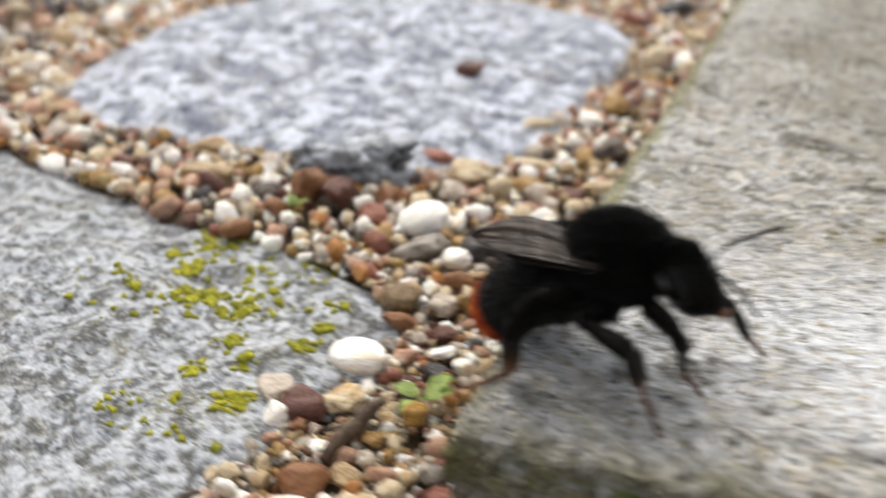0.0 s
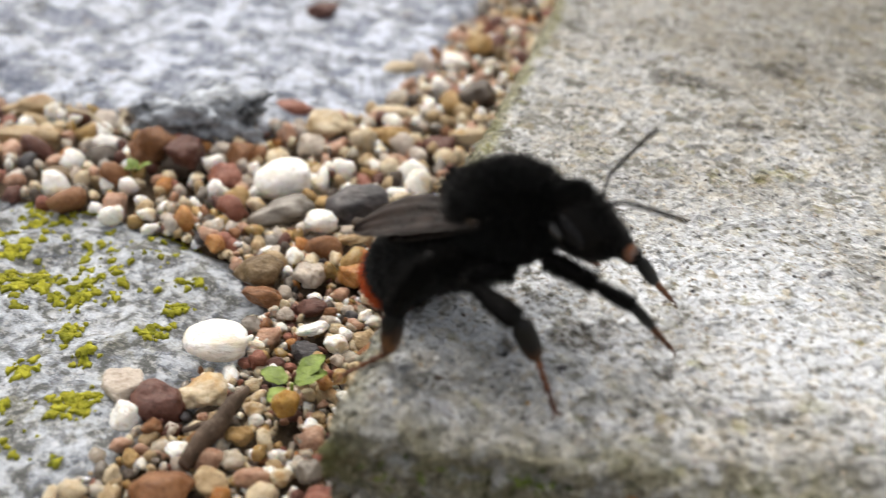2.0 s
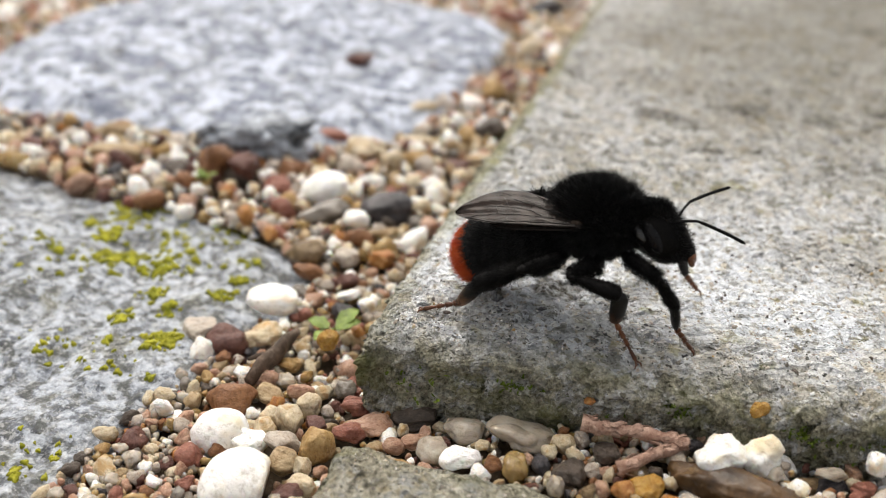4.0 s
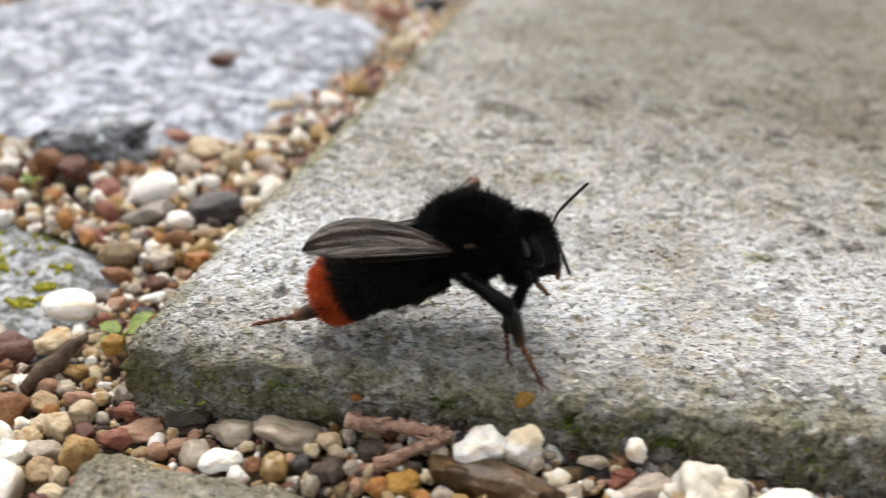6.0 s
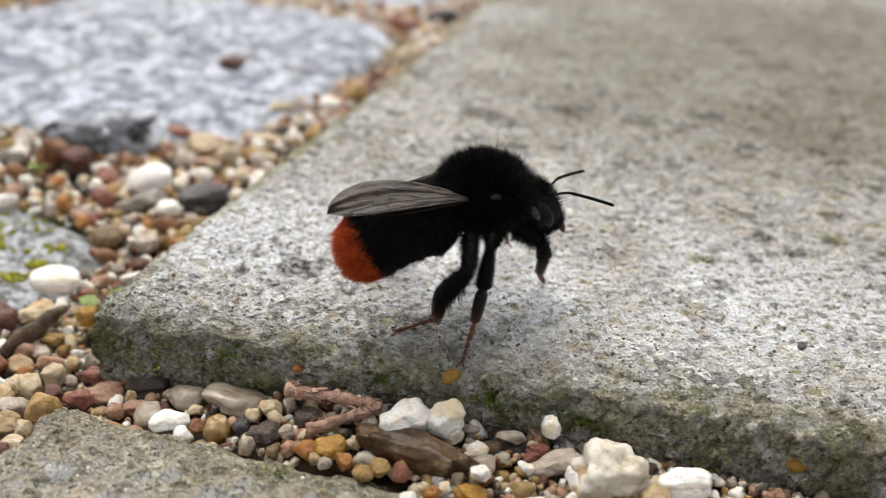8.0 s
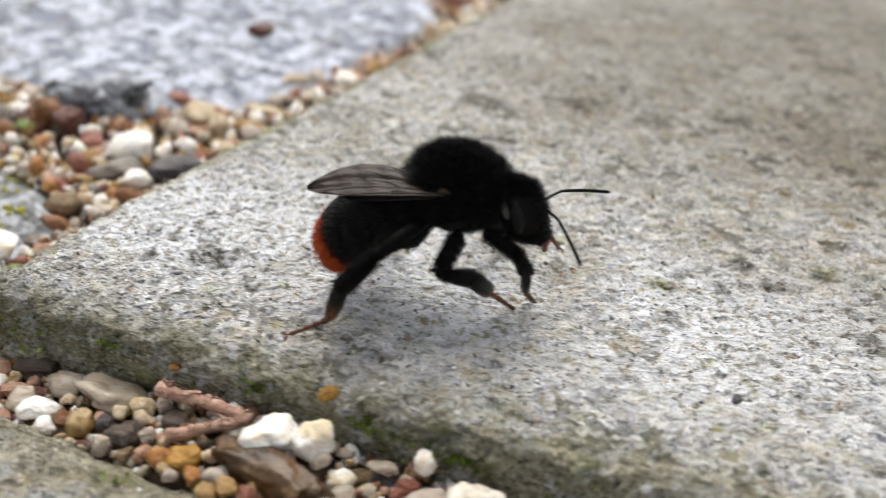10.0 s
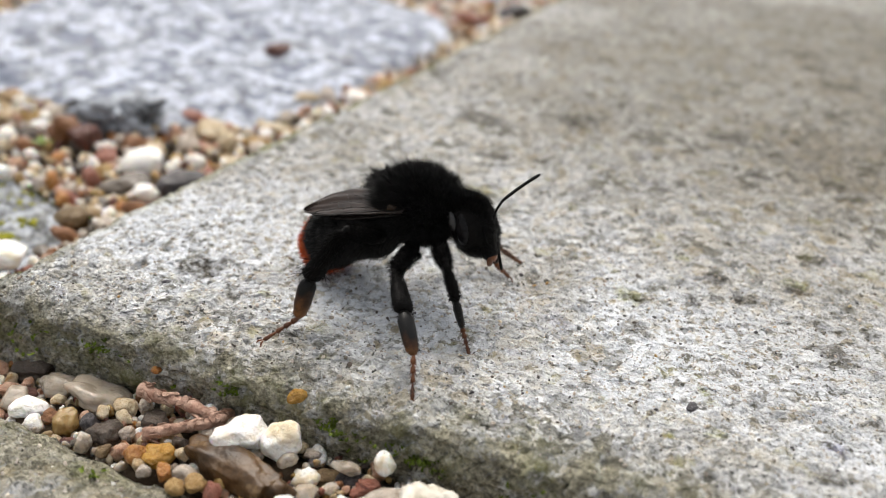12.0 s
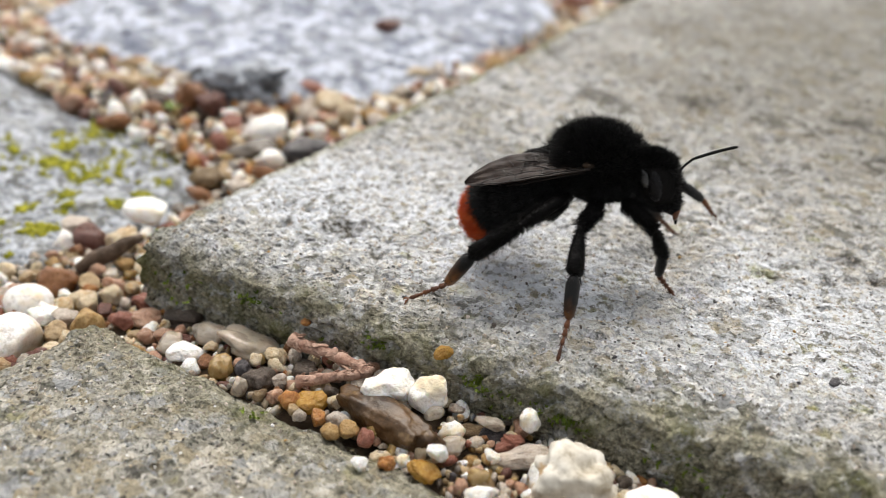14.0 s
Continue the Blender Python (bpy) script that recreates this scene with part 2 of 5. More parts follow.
concrete_mat("concrete", (0.665, 0.68, 0.69), (0.43, 0.435, 0.43), (0.12, 0.125, 0.03))
concrete_mat("concrete_damp", (0.38, 0.36, 0.3), (0.19, 0.18, 0.14), (0.09, 0.1, 0.025))
granite_mat("granite", (0.8, 0.86, 0.99), 0.12)
granite_mat("granite_worn", (0.63, 0.665, 0.72), 0.3, 0.4)
stone_mat("white", (0.88, 0.86, 0.82), (0.94, 0.935, 0.92), 0.42, 900, speck=(0.74, 0.66, 0.54), depth=0.3, tone_patch=(0.8, 0.66, 0.42), dirt=0.15)
stone_mat("cream", (0.66, 0.54, 0.36), (0.84, 0.75, 0.58), 0.42, depth=0.3, tone_patch=(0.56, 0.34, 0.12))
stone_mat("pale", (0.5, 0.43, 0.37), (0.72, 0.66, 0.6), 0.4, depth=0.2)
stone_mat("beige", (0.42, 0.3, 0.16), (0.64, 0.5, 0.32), 0.36, depth=0.2, tone_patch=(0.36, 0.2, 0.08))
stone_mat("tan", (0.4, 0.24, 0.08), (0.58, 0.4, 0.18), 0.45, depth=0.25)
stone_mat("brown", (0.16, 0.1, 0.045), (0.3, 0.21, 0.11), 0.36, speck=(0.4, 0.3, 0.18))
stone_mat("rust", (0.22, 0.09, 0.035), (0.36, 0.17, 0.075), 0.36)
stone_mat("orange", (0.42, 0.16, 0.04), (0.6, 0.31, 0.1), 0.3, depth=0.35)
stone_mat("red", (0.27, 0.09, 0.06), (0.42, 0.18, 0.13), 0.36)
stone_mat("pink", (0.46, 0.25, 0.17), (0.66, 0.45, 0.34), 0.34, depth=0.3)
stone_mat("maroon", (0.12, 0.045, 0.035), (0.2, 0.085, 0.065), 0.36)
stone_mat("dark", (0.06, 0.045, 0.035), (0.13, 0.1, 0.08), 0.36)
stone_mat("slate", (0.045, 0.045, 0.055), (0.11, 0.1, 0.11), 0.36)
stone_mat("grey", (0.22, 0.195, 0.17), (0.46, 0.42, 0.38), 0.18, 420, through_light=0.3)
stone_mat("amber", (0.44, 0.23, 0.035), (0.56, 0.34, 0.08), 0.22, depth=0.35)
stone_mat("glassy", (0.52, 0.46, 0.39), (0.78, 0.72, 0.64), 0.1, 300, through_light=0.3, depth=0.6)
stone_mat("glassamber", (0.5, 0.33, 0.12), (0.6, 0.45, 0.22), 0.12, 300, through_light=0.35, depth=0.6)
stone_mat("flint", (0.038, 0.02, 0.008), (0.13, 0.07, 0.026), 0.34, 200, speck=(0.24, 0.16, 0.08))
stone_mat("chalky", (0.55, 0.5, 0.4), (0.84, 0.82, 0.76), 0.7, 190, speck=(0.5, 0.3, 0.1))
# the clinker's pale blue and black mottle paints in highlights and shade
stone_mat("clinker", (0.03, 0.034, 0.042), (0.55, 0.61, 0.7), 0.5, 260)
stone_mat("bark", (0.36, 0.2, 0.145), (0.64, 0.44, 0.35), 0.75, 700)
stone_mat("soil", (0.06, 0.042, 0.028), (0.14, 0.1, 0.065), 0.95, 300)
stone_mat("twig", (0.05, 0.034, 0.024), (0.16, 0.11, 0.08), 0.8, 260)
stone_mat("straw", (0.45, 0.38, 0.26), (0.6, 0.52, 0.38), 0.7, 260)
stone_mat("leaf", (0.12, 0.2, 0.02), (0.26, 0.36, 0.06), 0.45, 350)
stone_mat("lichen", (0.2, 0.22, 0.01), (0.52, 0.5, 0.04), 0.9, 600, speck=(0.12, 0.13, 0.03))
stone_mat("moss", (0.08, 0.13, 0.008), (0.2, 0.28, 0.025), 0.9, 500)
stone_mat("chitin", (0.003, 0.003, 0.0034), (0.007, 0.0065, 0.0065), 0.55, 400, 0.1)
stone_mat("body_chitin", (0.003, 0.003, 0.0034), (0.007, 0.0065, 0.0065), 0.5, 400, 0.07)
stone_mat("fur", (0.0022, 0.0022, 0.0026), (0.006, 0.0056, 0.006), 0.5, 400, 0.34)
stone_mat("red_fur", (0.5, 0.05, 0.007), (0.72, 0.13, 0.02), 0.6, 500, 0.25)
stone_mat("amber_chitin", (0.06, 0.018, 0.006), (0.21, 0.07, 0.02), 0.35, 500, 0.4)
stone_mat("brown_chitin", (0.02, 0.011, 0.006), (0.06, 0.032, 0.014), 0.4, 500, 0.3)
stone_mat("vein_chitin", (0.006, 0.004, 0.003), (0.016, 0.009, 0.006), 0.4, 500, 0.3)
stone_mat("eye", (0.004, 0.004, 0.005), (0.008, 0.008, 0.01), 0.1, 400, 0.16)
stone_mat("gloss_chitin", (0.004, 0.004, 0.005), (0.007, 0.007, 0.008), 0.25, 400, 0.7)


def limb_mat(name, start, end):
    """A limb along x, black at its root and amber brown towards its end."""
    m, nt, b = shader(name, 0.4, 0.25)
    co = coords(nt)
    sep = nt.nodes.new("ShaderNodeSeparateXYZ")
    nt.links.new(co, sep.inputs[0])
    far = nt.nodes.new("ShaderNodeMapRange")
    far.inputs["From Min"].default_value, far.inputs["From Max"].default_value = start * U, end * U
    nt.links.new(sep.outputs["X"], far.inputs["Value"])
    patch = nt.nodes.new("ShaderNodeMath")
    patch.operation = "MULTIPLY_ADD"
    patch.inputs[1].default_value, patch.inputs[2].default_value = 0.9, -0.45
    nt.links.new(noise_tex(nt, co, 900, 4), patch.inputs[0])
    both = nt.nodes.new("ShaderNodeMath")
    nt.links.new(far.outputs[0], both.inputs[0])
    nt.links.new(patch.outputs[0], both.inputs[1])
    nt.links.new(ramp(nt, both.outputs[0], (0.15, (0.004, 0.004, 0.004)), (0.5, (0.05, 0.022, 0.009)), (0.95, (0.2, 0.085, 0.03))), b.inputs["Base Color"])


limb_mat("foot", 1.9, 5.0)
limb_mat("hind_foot", 0.3, 4.4)


def wing_mat():
    m, nt, b = shader("wing", 0.3, 0.19)
    co = coords(nt)
    nt.links.new(ramp(nt, noise_tex(nt, co, 420, 5), (0.3, (0.008, 0.005, 0.004)), (0.7, (0.036, 0.022, 0.016))), b.inputs["Base Color"])
    b.inputs["Alpha"].default_value = 0.9
    streak = nt.nodes.new("ShaderNodeMapping")
    streak.inputs["Scale"].default_value = (0.35, 1.5, 1.0)
    nt.links.new(co, streak.inputs["Vector"])
    bump(nt, b, noise_tex(nt, streak.outputs[0], 900, 4), 0.0002, 0.6)


wing_mat()

# ---- mesh helpers: all shapes in millimetres ----


def mesh(name, verts, faces, mats=("granite",), index=None, smooth=True):
    me = bpy.data.meshes.new(name)
    me.from_pydata((np.asarray(verts, float) * U).tolist(), [], [list(map(int, q)) for q in faces])
    for n in mats:
        me.materials.append(MATS[n])
    if index is not None:
        me.polygons.foreach_set("material_index", np.asarray(index, np.int32))
    if smooth:
        me.polygons.foreach_set("use_smooth", np.ones(len(me.polygons), bool))
    me.update()
    return me


def part(name, me, parent=None, label="", m=None):
    ob = new(name, me)
    ob.parent = parent
    if m is not None:
        ob.matrix_basis = m
    return tagged(ob, label) if label else ob


def place(x, y, z, rx=0, ry=0, rz=0):
    return pose(x * U, y * U, z * U, rx, ry, rz)


def grid_faces(rows, cols, wrap=False):
    out = []
    for i in range(rows - 1):
        for j in range(cols if wrap else cols - 1):
            k = (j + 1) % cols
            out.append((i * cols + j, i * cols + k, (i + 1) * cols + k, (i + 1) * cols + j))
    return out


def tube(points, radii, sides=8, flat=1.0, cap=True):
    """A tapered tube along points."""
    pts = [Vector(p) for p in points]
    verts, n = [], len(pts)
    side = None
    for i, p in enumerate(pts):
        d = (pts[min(i + 1, n - 1)] - pts[max(i - 1, 0)]).normalized()
        if side is None:
            side = d.cross(Vector((0, 0, 1)))
            if side.length < 0.05:
                side = d.cross(Vector((0, 1, 0)))
        side = (side - d * side.dot(d)).normalized()
        up = side.cross(d)
        for k in range(sides):
            a = 2 * math.pi * k / sides
            verts.append(p + side * (math.cos(a) * radii[i] * flat) + up * (math.sin(a) * radii[i]))
    faces = grid_faces(n, sides, True)
    if cap:
        faces += [tuple(range(sides))[::-1], tuple((n - 1) * sides + k for k in range(sides))]
    return [tuple(v) for v in verts], faces


def join(*shapes):
    verts, faces = [], []
    for v, q in shapes:
        o = len(verts)
        verts += list(v)
        faces += [tuple(i + o for i in g) for g in q]
    return verts, faces


ICO = {}


def ico(level):
    if level not in ICO:
        bm = bmesh.new()
        bmesh.ops.create_icosphere(bm, subdivisions=level, radius=1)
        ICO[level] = (np.array([v.co[:] for v in bm.verts]), [tuple(v.index for v in g.verts) for g in bm.faces])
        bm.free()
    return ICO[level]


def pebble_shape(seed, level, rough=0.16, squash=1.0, facets=0):
    """A stone of about unit radius; facets: the number of worn flat faces."""
    v, q = ico(level)
    own = np.random.default_rng(int(seed * 1000) % 99991)
    way = own.normal(0, 1, (max(facets, 1), 3))
    way /= np.linalg.norm(way, axis=1)[:, None]
    far = own.uniform(0.6, 0.98, max(facets, 1))
    out = []
    for p in v:
        s = Vector(p * 0.9) + Vector((seed * 7.3, seed * 3.1, seed))
        k = 1 + rough * noise.fractal(s, 1.0, 2.0, 2) + 0.5 * rough * noise.noise(s * 2.7)
        if facets:
            k *= 1.08 * (1.0 + ((np.clip(way @ p, 0, None) / far * 1.05) ** 26).sum()) ** (-1 / 26)
        e = np.sign(p) * np.abs(p) ** squash
        out.append(e * k)
    return np.array(out), q


# ---- ground ----
def edge_round(d, run, drop):
    """How far a worn edge lies below the top at the distance d inside it."""
    if d >= run:
        return 0.0
    k = 1 - d / run
    return drop * (1 - math.sqrt(max(0.0, 1 - k * k)))


PITS = [(35.0, 4.9, 2.3, 1.3), (9.4, 12.7, 0.7, 1.3), (45.7, 13.3, 0.7, 0.6)] + [
    (random.uniform(2, 110), random.uniform(4, 95), random.uniform(0.3, 0.75), random.uniform(0.25, 0.6)) for _ in range(600)]
PIT_CELLS = {}
for pit in PITS:
    for i in (-1, 0, 1):
        for j in (-1, 0, 1):
            PIT_CELLS.setdefault((int(pit[0] // 4) + i, int(pit[1] // 4) + j), []).append(pit)


def slab_height(x, y, front, pits=True):
    n = 0.32 * noise.fractal(Vector((x, y, 3.0)) * 0.33, 0.9, 2.1, 4) + 0.35 * noise.noise(Vector((x, y, 9.0)) * 0.05)
    wob = 0.9 * noise.fractal(Vector((x * 0.22, y * 0.22, 20.0)), 1, 2, 3)
    n += 0.3 * noise.fractal(Vector((x, y, 7.0)) * 1.15, 0.8, 2.2, 3)
    z = n - edge_round(y - front + wob, 4.4, 2.0) - edge_round(x + wob, 2.0, 1.3) - 0.55 * max(0.0, noise.fractal(Vector((x, y, 11.0)) * 0.5, 0.9, 2.1, 4)) * max(0.0, 1 - (y - front) / 7)
    z += 0.34 * noise.fractal(Vector((x, y, 15.0)) * 1.5, 0.7, 2.2, 3) * max(0.0, 1 - (y - front) / 9)
    if pits:
        for px, py, r, h in PIT_CELLS.get((int(x // 4), int(y // 4)), ()):
            q = ((x - px) ** 2 + (y - py) ** 2) / (r * r)
            if q < 4:
                z -= h * math.exp(-q * 1.4)
    return z


def steps(*runs):
    out = [0.0]
    for end, step in runs:
        while out[-1] < end - 1e-6:
            out.append(min(end, out[-1] + step))
    return out


# marks on the slab, each x, y, radius, strength: dirt and painted hole shade, algae, violet mineral patches
GRIME_AND_SHADE = [(13.1, 2.1, 0.9, 0.65), (15, 15.7, 1.9, 0.8), (9.4, 12.7, 0.6, 1), (21.5, 13.2, 0.7, 0.6), (19.6, 74.2, 2.8, 0.59), (26.7, 5.1, 0.6, 0.78), (28.4, 61.7, 1.4, 0.84), (31.3, 1.9, 0.6, 0.9), (31.3, 82.4, 2.6, 0.55),
         (45.7, 12.8, 0.4, 0.9), (52.2, 64.7, 0.6, 0.9), (54.9, 90.3, 2, 0.73), (56.9, 4.2, 1.2, 0.52), (57.3, 35.4, 0.9, 0.9), (57.8, 17.3, 0.9, 0.52), (59.1, 29.5, 0.9, 0.78),
         (61.8, 77.3, 1.2, 0.73), (62.6, 38.1, 0.7, 0.9), (63.7, 44.6, 0.9, 0.9), (64.5, 40, 0.6, 0.9), (67.1, 41.6, 1, 0.9), (71.5, 46.5, 0.8, 0.78), (77, 35.3, 1.5, 0.59),
         (77, 39.8, 0.6, 0.9), (79.1, 16.5, 0.8, 0.78), (81.8, 25.7, 0.8, 0.65)]
ALGAE = [(67.4, 22.7, 0.4, 1), (68.4, 21.5, 0.4, 0.7), (66.5, 14.9, 0.4, 1), (69.8, 17.1, 0.6, 0.6), (54.7, 2.2, 0.7, 0.7), (35.4, 8.9, 0.4, 0.8), (23.9, 14.9, 0.5, 0.6),
         (71.6, 55.3, 0.6, 0.8), (71.8, 48.1, 1.0, 0.5), (58.9, 47.2, 0.6, 0.6), (31.4, 50.4, 1.5, 0.5), (32.4, 1.7, 0.8, 0.5), (56.6, 35.6, 1.1, 0.6), (62.8, 7.8, 0.8, 0.4),
         ]
VIOLET = [(79.2, 20.8, 0.7, 0.6), (52.0, 26.5, 1.1, 0.3)]


def marked(marks, x, y):
    """How strongly the ragged marks cover this place."""
    best = 0.0
    for mx, my, r, s in marks:
        if abs(x - mx) < 3 * r and abs(y - my) < 3 * r:
            rag = 1 + 0.8 * noise.fractal(Vector((x * 0.9 / r, y * 0.9 / r, mx)), 1, 2, 3)
            best = max(best, min(1.0, 1.5 * s) * max(0.0, min(1.0, (1.45 - math.hypot((x - mx) / 1.25, y - my) / (r * rag)) * 1.6)))
    return best


def slab(name, label, us, vs, to_world, front, top, material, depth, drab_reach, pits=True):
    verts, drab, tone_patch, spots = [], [], [], {"dark_marks": [], "algae": [], "violet": [], "pale_band": []}
    for v in vs:
        for u in us:
            f = front(u)
            y = v + f * (1 - v / vs[-1])
            z = slab_height(u, y, f, pits)
            verts.append((*to_world(u, y), top + z))
            edge = min(v / (drab_reach + min(3.5, 0.05 * u)), u / 1.8)
            drab.append(max(0.0, 1 - edge + 0.35 * noise.noise(Vector((u, y, 1)) * 0.4)))
            far = math.hypot((u - 100) / 80, (y - 136) / 72)
            tone_patch.append(max(0.0, min(1.0, 1.66 - 1.05 * far + 0.5 * noise.fractal(Vector((u, y, 4)) * 0.03, 1, 2, 4))) if pits else 0.0)
            for key, marks in (("dark_marks", GRIME_AND_SHADE), ("algae", ALGAE), ("violet", VIOLET)):
                spots[key].append(marked(marks, u, y) if pits and u < 90 and y < 95 else 0.0)
            spots["pale_band"].append(max(0.0, min(1.0, v / 6 - 1, (44 - v) / 14)) * max(0.0, min(1.0, 0.75 + 1.1 * noise.fractal(Vector((u, y, 6)) * 0.06, 1, 2, 4))) if pits else 0.0)
            if pits and u < 3:  # a green line along the gravel side
                spots["algae"][-1] = max(spots["algae"][-1], min(0.95, max(0.0, (2.3 - u) * 0.8 + 0.9 * noise.noise(Vector((u, y, 2)) * 0.3))) * max(0.3, min(1.0, (y - 12) / 30)))
    nu, nv = len(us), len(vs)
    faces = grid_faces(nv, nu)
    # the side faces
    rim = [j for j in range(nu)] + [i * nu + nu - 1 for i in range(1, nv)] + [(nv - 1) * nu + j for j in range(nu - 2, -1, -1)] + [i * nu for i in range(nv - 2, 0, -1)]
    last = rim
    for drop in (0.4, 0.8, 1.2, 1.7, 2.2, 2.8, 3.5, 4.3, 5.2, 6.4, 8.0, 10.0, depth):
        row = []
        for r in rim:
            x, y, z = verts[r]
            w = 1.0 * noise.fractal(Vector((x, y, drop * 2)) * 0.45, 1, 2, 4) + 0.45 * noise.fractal(Vector((x, y, drop)) * 1.7, 0.8, 2, 3)
            row.append(len(verts))
            verts.append((x + w, y + w, z - drop))
            drab.append(1.0)
            tone_patch.append(0.0)
            for key in spots:
                spots[key].append(0.0)
        faces += [(last[k], last[(k + 1) % len(rim)], row[(k + 1) % len(rim)], row[k]) for k in range(len(rim))]
        last = row
    a, b2, c = (Vector(verts[k]) for k in (0, 1, nu))
    if (b2 - a).cross(c - a).z < 0:
        faces = [q[::-1] for q in faces]
    # the rim runs the other way round from the top
    n_top = (nu - 1) * (nv - 1)
    faces = faces[:n_top] + [q[::-1] for q in faces[n_top:]]
    me = mesh(name, verts, faces, (material,))
    at = me.attributes.new("drab", "FLOAT", "POINT")
    at.data.foreach_set("value", np.clip(np.array(drab), 0, 1))
    at = me.attributes.new("tone_patch", "FLOAT", "POINT")
    at.data.foreach_set("value", np.clip(np.array(tone_patch), 0, 1))
    for key in spots:
        at = me.attributes.new(key, "FLOAT", "POINT")
        at.data.foreach_set("value", np.clip(np.array(spots[key]), 0, 1))
    ob = new(name, me)
    return tagged(ob, label, "paving slab", "concrete paving slabs")


def front_a(u):
    return 1.2 + 0.085 * u if u < 130 else 12.25


def front_b(u):
    return 0.3 * math.sin(u * 0.12)


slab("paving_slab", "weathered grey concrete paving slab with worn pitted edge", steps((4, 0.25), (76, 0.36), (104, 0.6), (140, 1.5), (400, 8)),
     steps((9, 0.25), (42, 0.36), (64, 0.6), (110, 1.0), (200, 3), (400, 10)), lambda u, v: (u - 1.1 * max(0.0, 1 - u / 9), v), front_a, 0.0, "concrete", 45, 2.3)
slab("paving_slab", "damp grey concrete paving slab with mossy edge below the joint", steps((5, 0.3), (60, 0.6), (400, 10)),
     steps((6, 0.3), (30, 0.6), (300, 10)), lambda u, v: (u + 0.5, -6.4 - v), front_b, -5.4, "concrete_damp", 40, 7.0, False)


def superbox(a, hx, hy, r):
    """The distance from a rounded box's middle to its edge in the direction a."""
    c, s = math.cos(a), math.sin(a)
    lo, hi = 0.0, hx + hy
    for _ in range(22):
        k = (lo + hi) / 2
        qx, qy = max(abs(c * k) - hx + r, 0), max(abs(s * k) - hy + r, 0)
        lo, hi = (k, hi) if math.hypot(qx, qy) < r else (lo, k)
    return lo


class Sett:
    def __init__(self, x, y, top, hx, hy, r, turn, seed, fall=2.4):
        self.x, self.y, self.top, self.hx, self.hy, self.r, self.turn, self.seed, self.fall = x, y, top, hx, hy, r, radians(turn), seed, fall

    def reach(self, a):
        n = noise.fractal(Vector((math.cos(a) * 1.6, math.sin(a) * 1.6, self.seed)), 1.0, 2.0, 4)
        return superbox(a, self.hx, self.hy, self.r) * (1 + 0.045 * n)

    def height(self, lx, ly):
        a, d = math.atan2(ly, lx), math.hypot(lx, ly)
        rim = self.reach(a) - d
        p = Vector((lx, ly, self.seed * 5.0))
        n = 1.5 * noise.fractal(p * 0.045, 1, 2, 3) + 0.75 * noise.fractal(p * 0.22, 0.9, 2.1, 4) + 0.25 * noise.noise(p * 0.9)
        return self.top + n + 1.2 - 1.4 * (d / self.hx) ** 2 - edge_round(rim, 10.0, self.fall) - edge_round(rim, 2.2, 3.4)

    def world(self, lx, ly):
        c, s = math.cos(self.turn), math.sin(self.turn)
        return self.x + c * lx - s * ly, self.y + s * lx + c * ly

    def local(self, x, y):
        c, s = math.cos(self.turn), math.sin(self.turn)
        return c * (x - self.x) + s * (y - self.y), -s * (x - self.x) + c * (y - self.y)

    def z_at(self, x, y):
        return self.height(*self.local(x, y))

    def inside(self, x, y, grow=0.0):
        lx, ly = self.local(x, y)
        return math.hypot(lx, ly) < self.reach(math.atan2(ly, lx)) + grow

    def build(self, label, rings=80, spokes=230, material="granite"):
        verts = [(*self.world(0, 0), self.height(0, 0))]
        for i in range(1, rings + 1):
            k = 1 - (1 - i / rings) ** 1.25
            for j in range(spokes):
                a = 2 * math.pi * j / spokes
                d = self.reach(a) * k
                lx, ly = d * math.cos(a), d * math.sin(a)
                verts.append((*self.world(lx, ly), self.height(lx, ly) if i < rings else self.height(lx * 0.999, ly * 0.999)))
        for drop in (3, 8, 40):
            for j in range(spokes):
                a = 2 * math.pi * j / spokes
                d = self.reach(a) * (1 + 0.004 * drop)
                verts.append((*self.world(d * math.cos(a), d * math.sin(a)), self.top - 7 - drop))
        faces = [(0, 1 + j, 1 + (j + 1) % spokes) for j in range(spokes)]
        faces += [tuple(1 + v for v in q[::-1]) for q in grid_faces(rings + 3, spokes, True)]
        return tagged(new("granite_sett", mesh("granite_sett", verts, faces, (material,))), label, "granite sett", "granite setts")


SETT_NEAR = Sett(-71.5, -11.5, -10.9, 50.5, 52.5, 15, -9, 1.0, 1.6)
SETT_BACK = Sett(-68, 112, -8.4, 50.5, 54, 30, 3, 2.0, 2.2)
SETT_EDGE = Sett(-64, 236, -8.5, 42, 56, 22, 4, 3.0)
SETT_FAR = Sett(-190, 172, -8.5, 55, 52, 22, -4, 4.0)
SETT_LEFT = Sett(-186, 40, -10.5, 55, 50, 20, -6, 5.0)
SETTS = [SETT_NEAR, SETT_BACK, SETT_EDGE, SETT_FAR, SETT_LEFT]
SETT_NEAR.build("rough grey granite sett dotted with yellow-green lichen", 110, 330, "granite_worn")
SETT_BACK.build("rounded pale grey granite sett set in gravel")
SETT_EDGE.build("pale granite sett beside the concrete slab edge", 40, 120)
SETT_FAR.build("pale grey granite sett behind the gravel joint", 40, 120)
SETT_LEFT.build("grey granite sett with mossy worn edge", 40, 120)


def bed_height(x, y):
    rise = min(1, max(0, (x + 4) / 26)) * min(1, max(0, (12 - y) / 8))
    return -12.8 + 4.2 * rise + 0.5 * noise.noise(Vector((x, y, 0)) * 0.2)


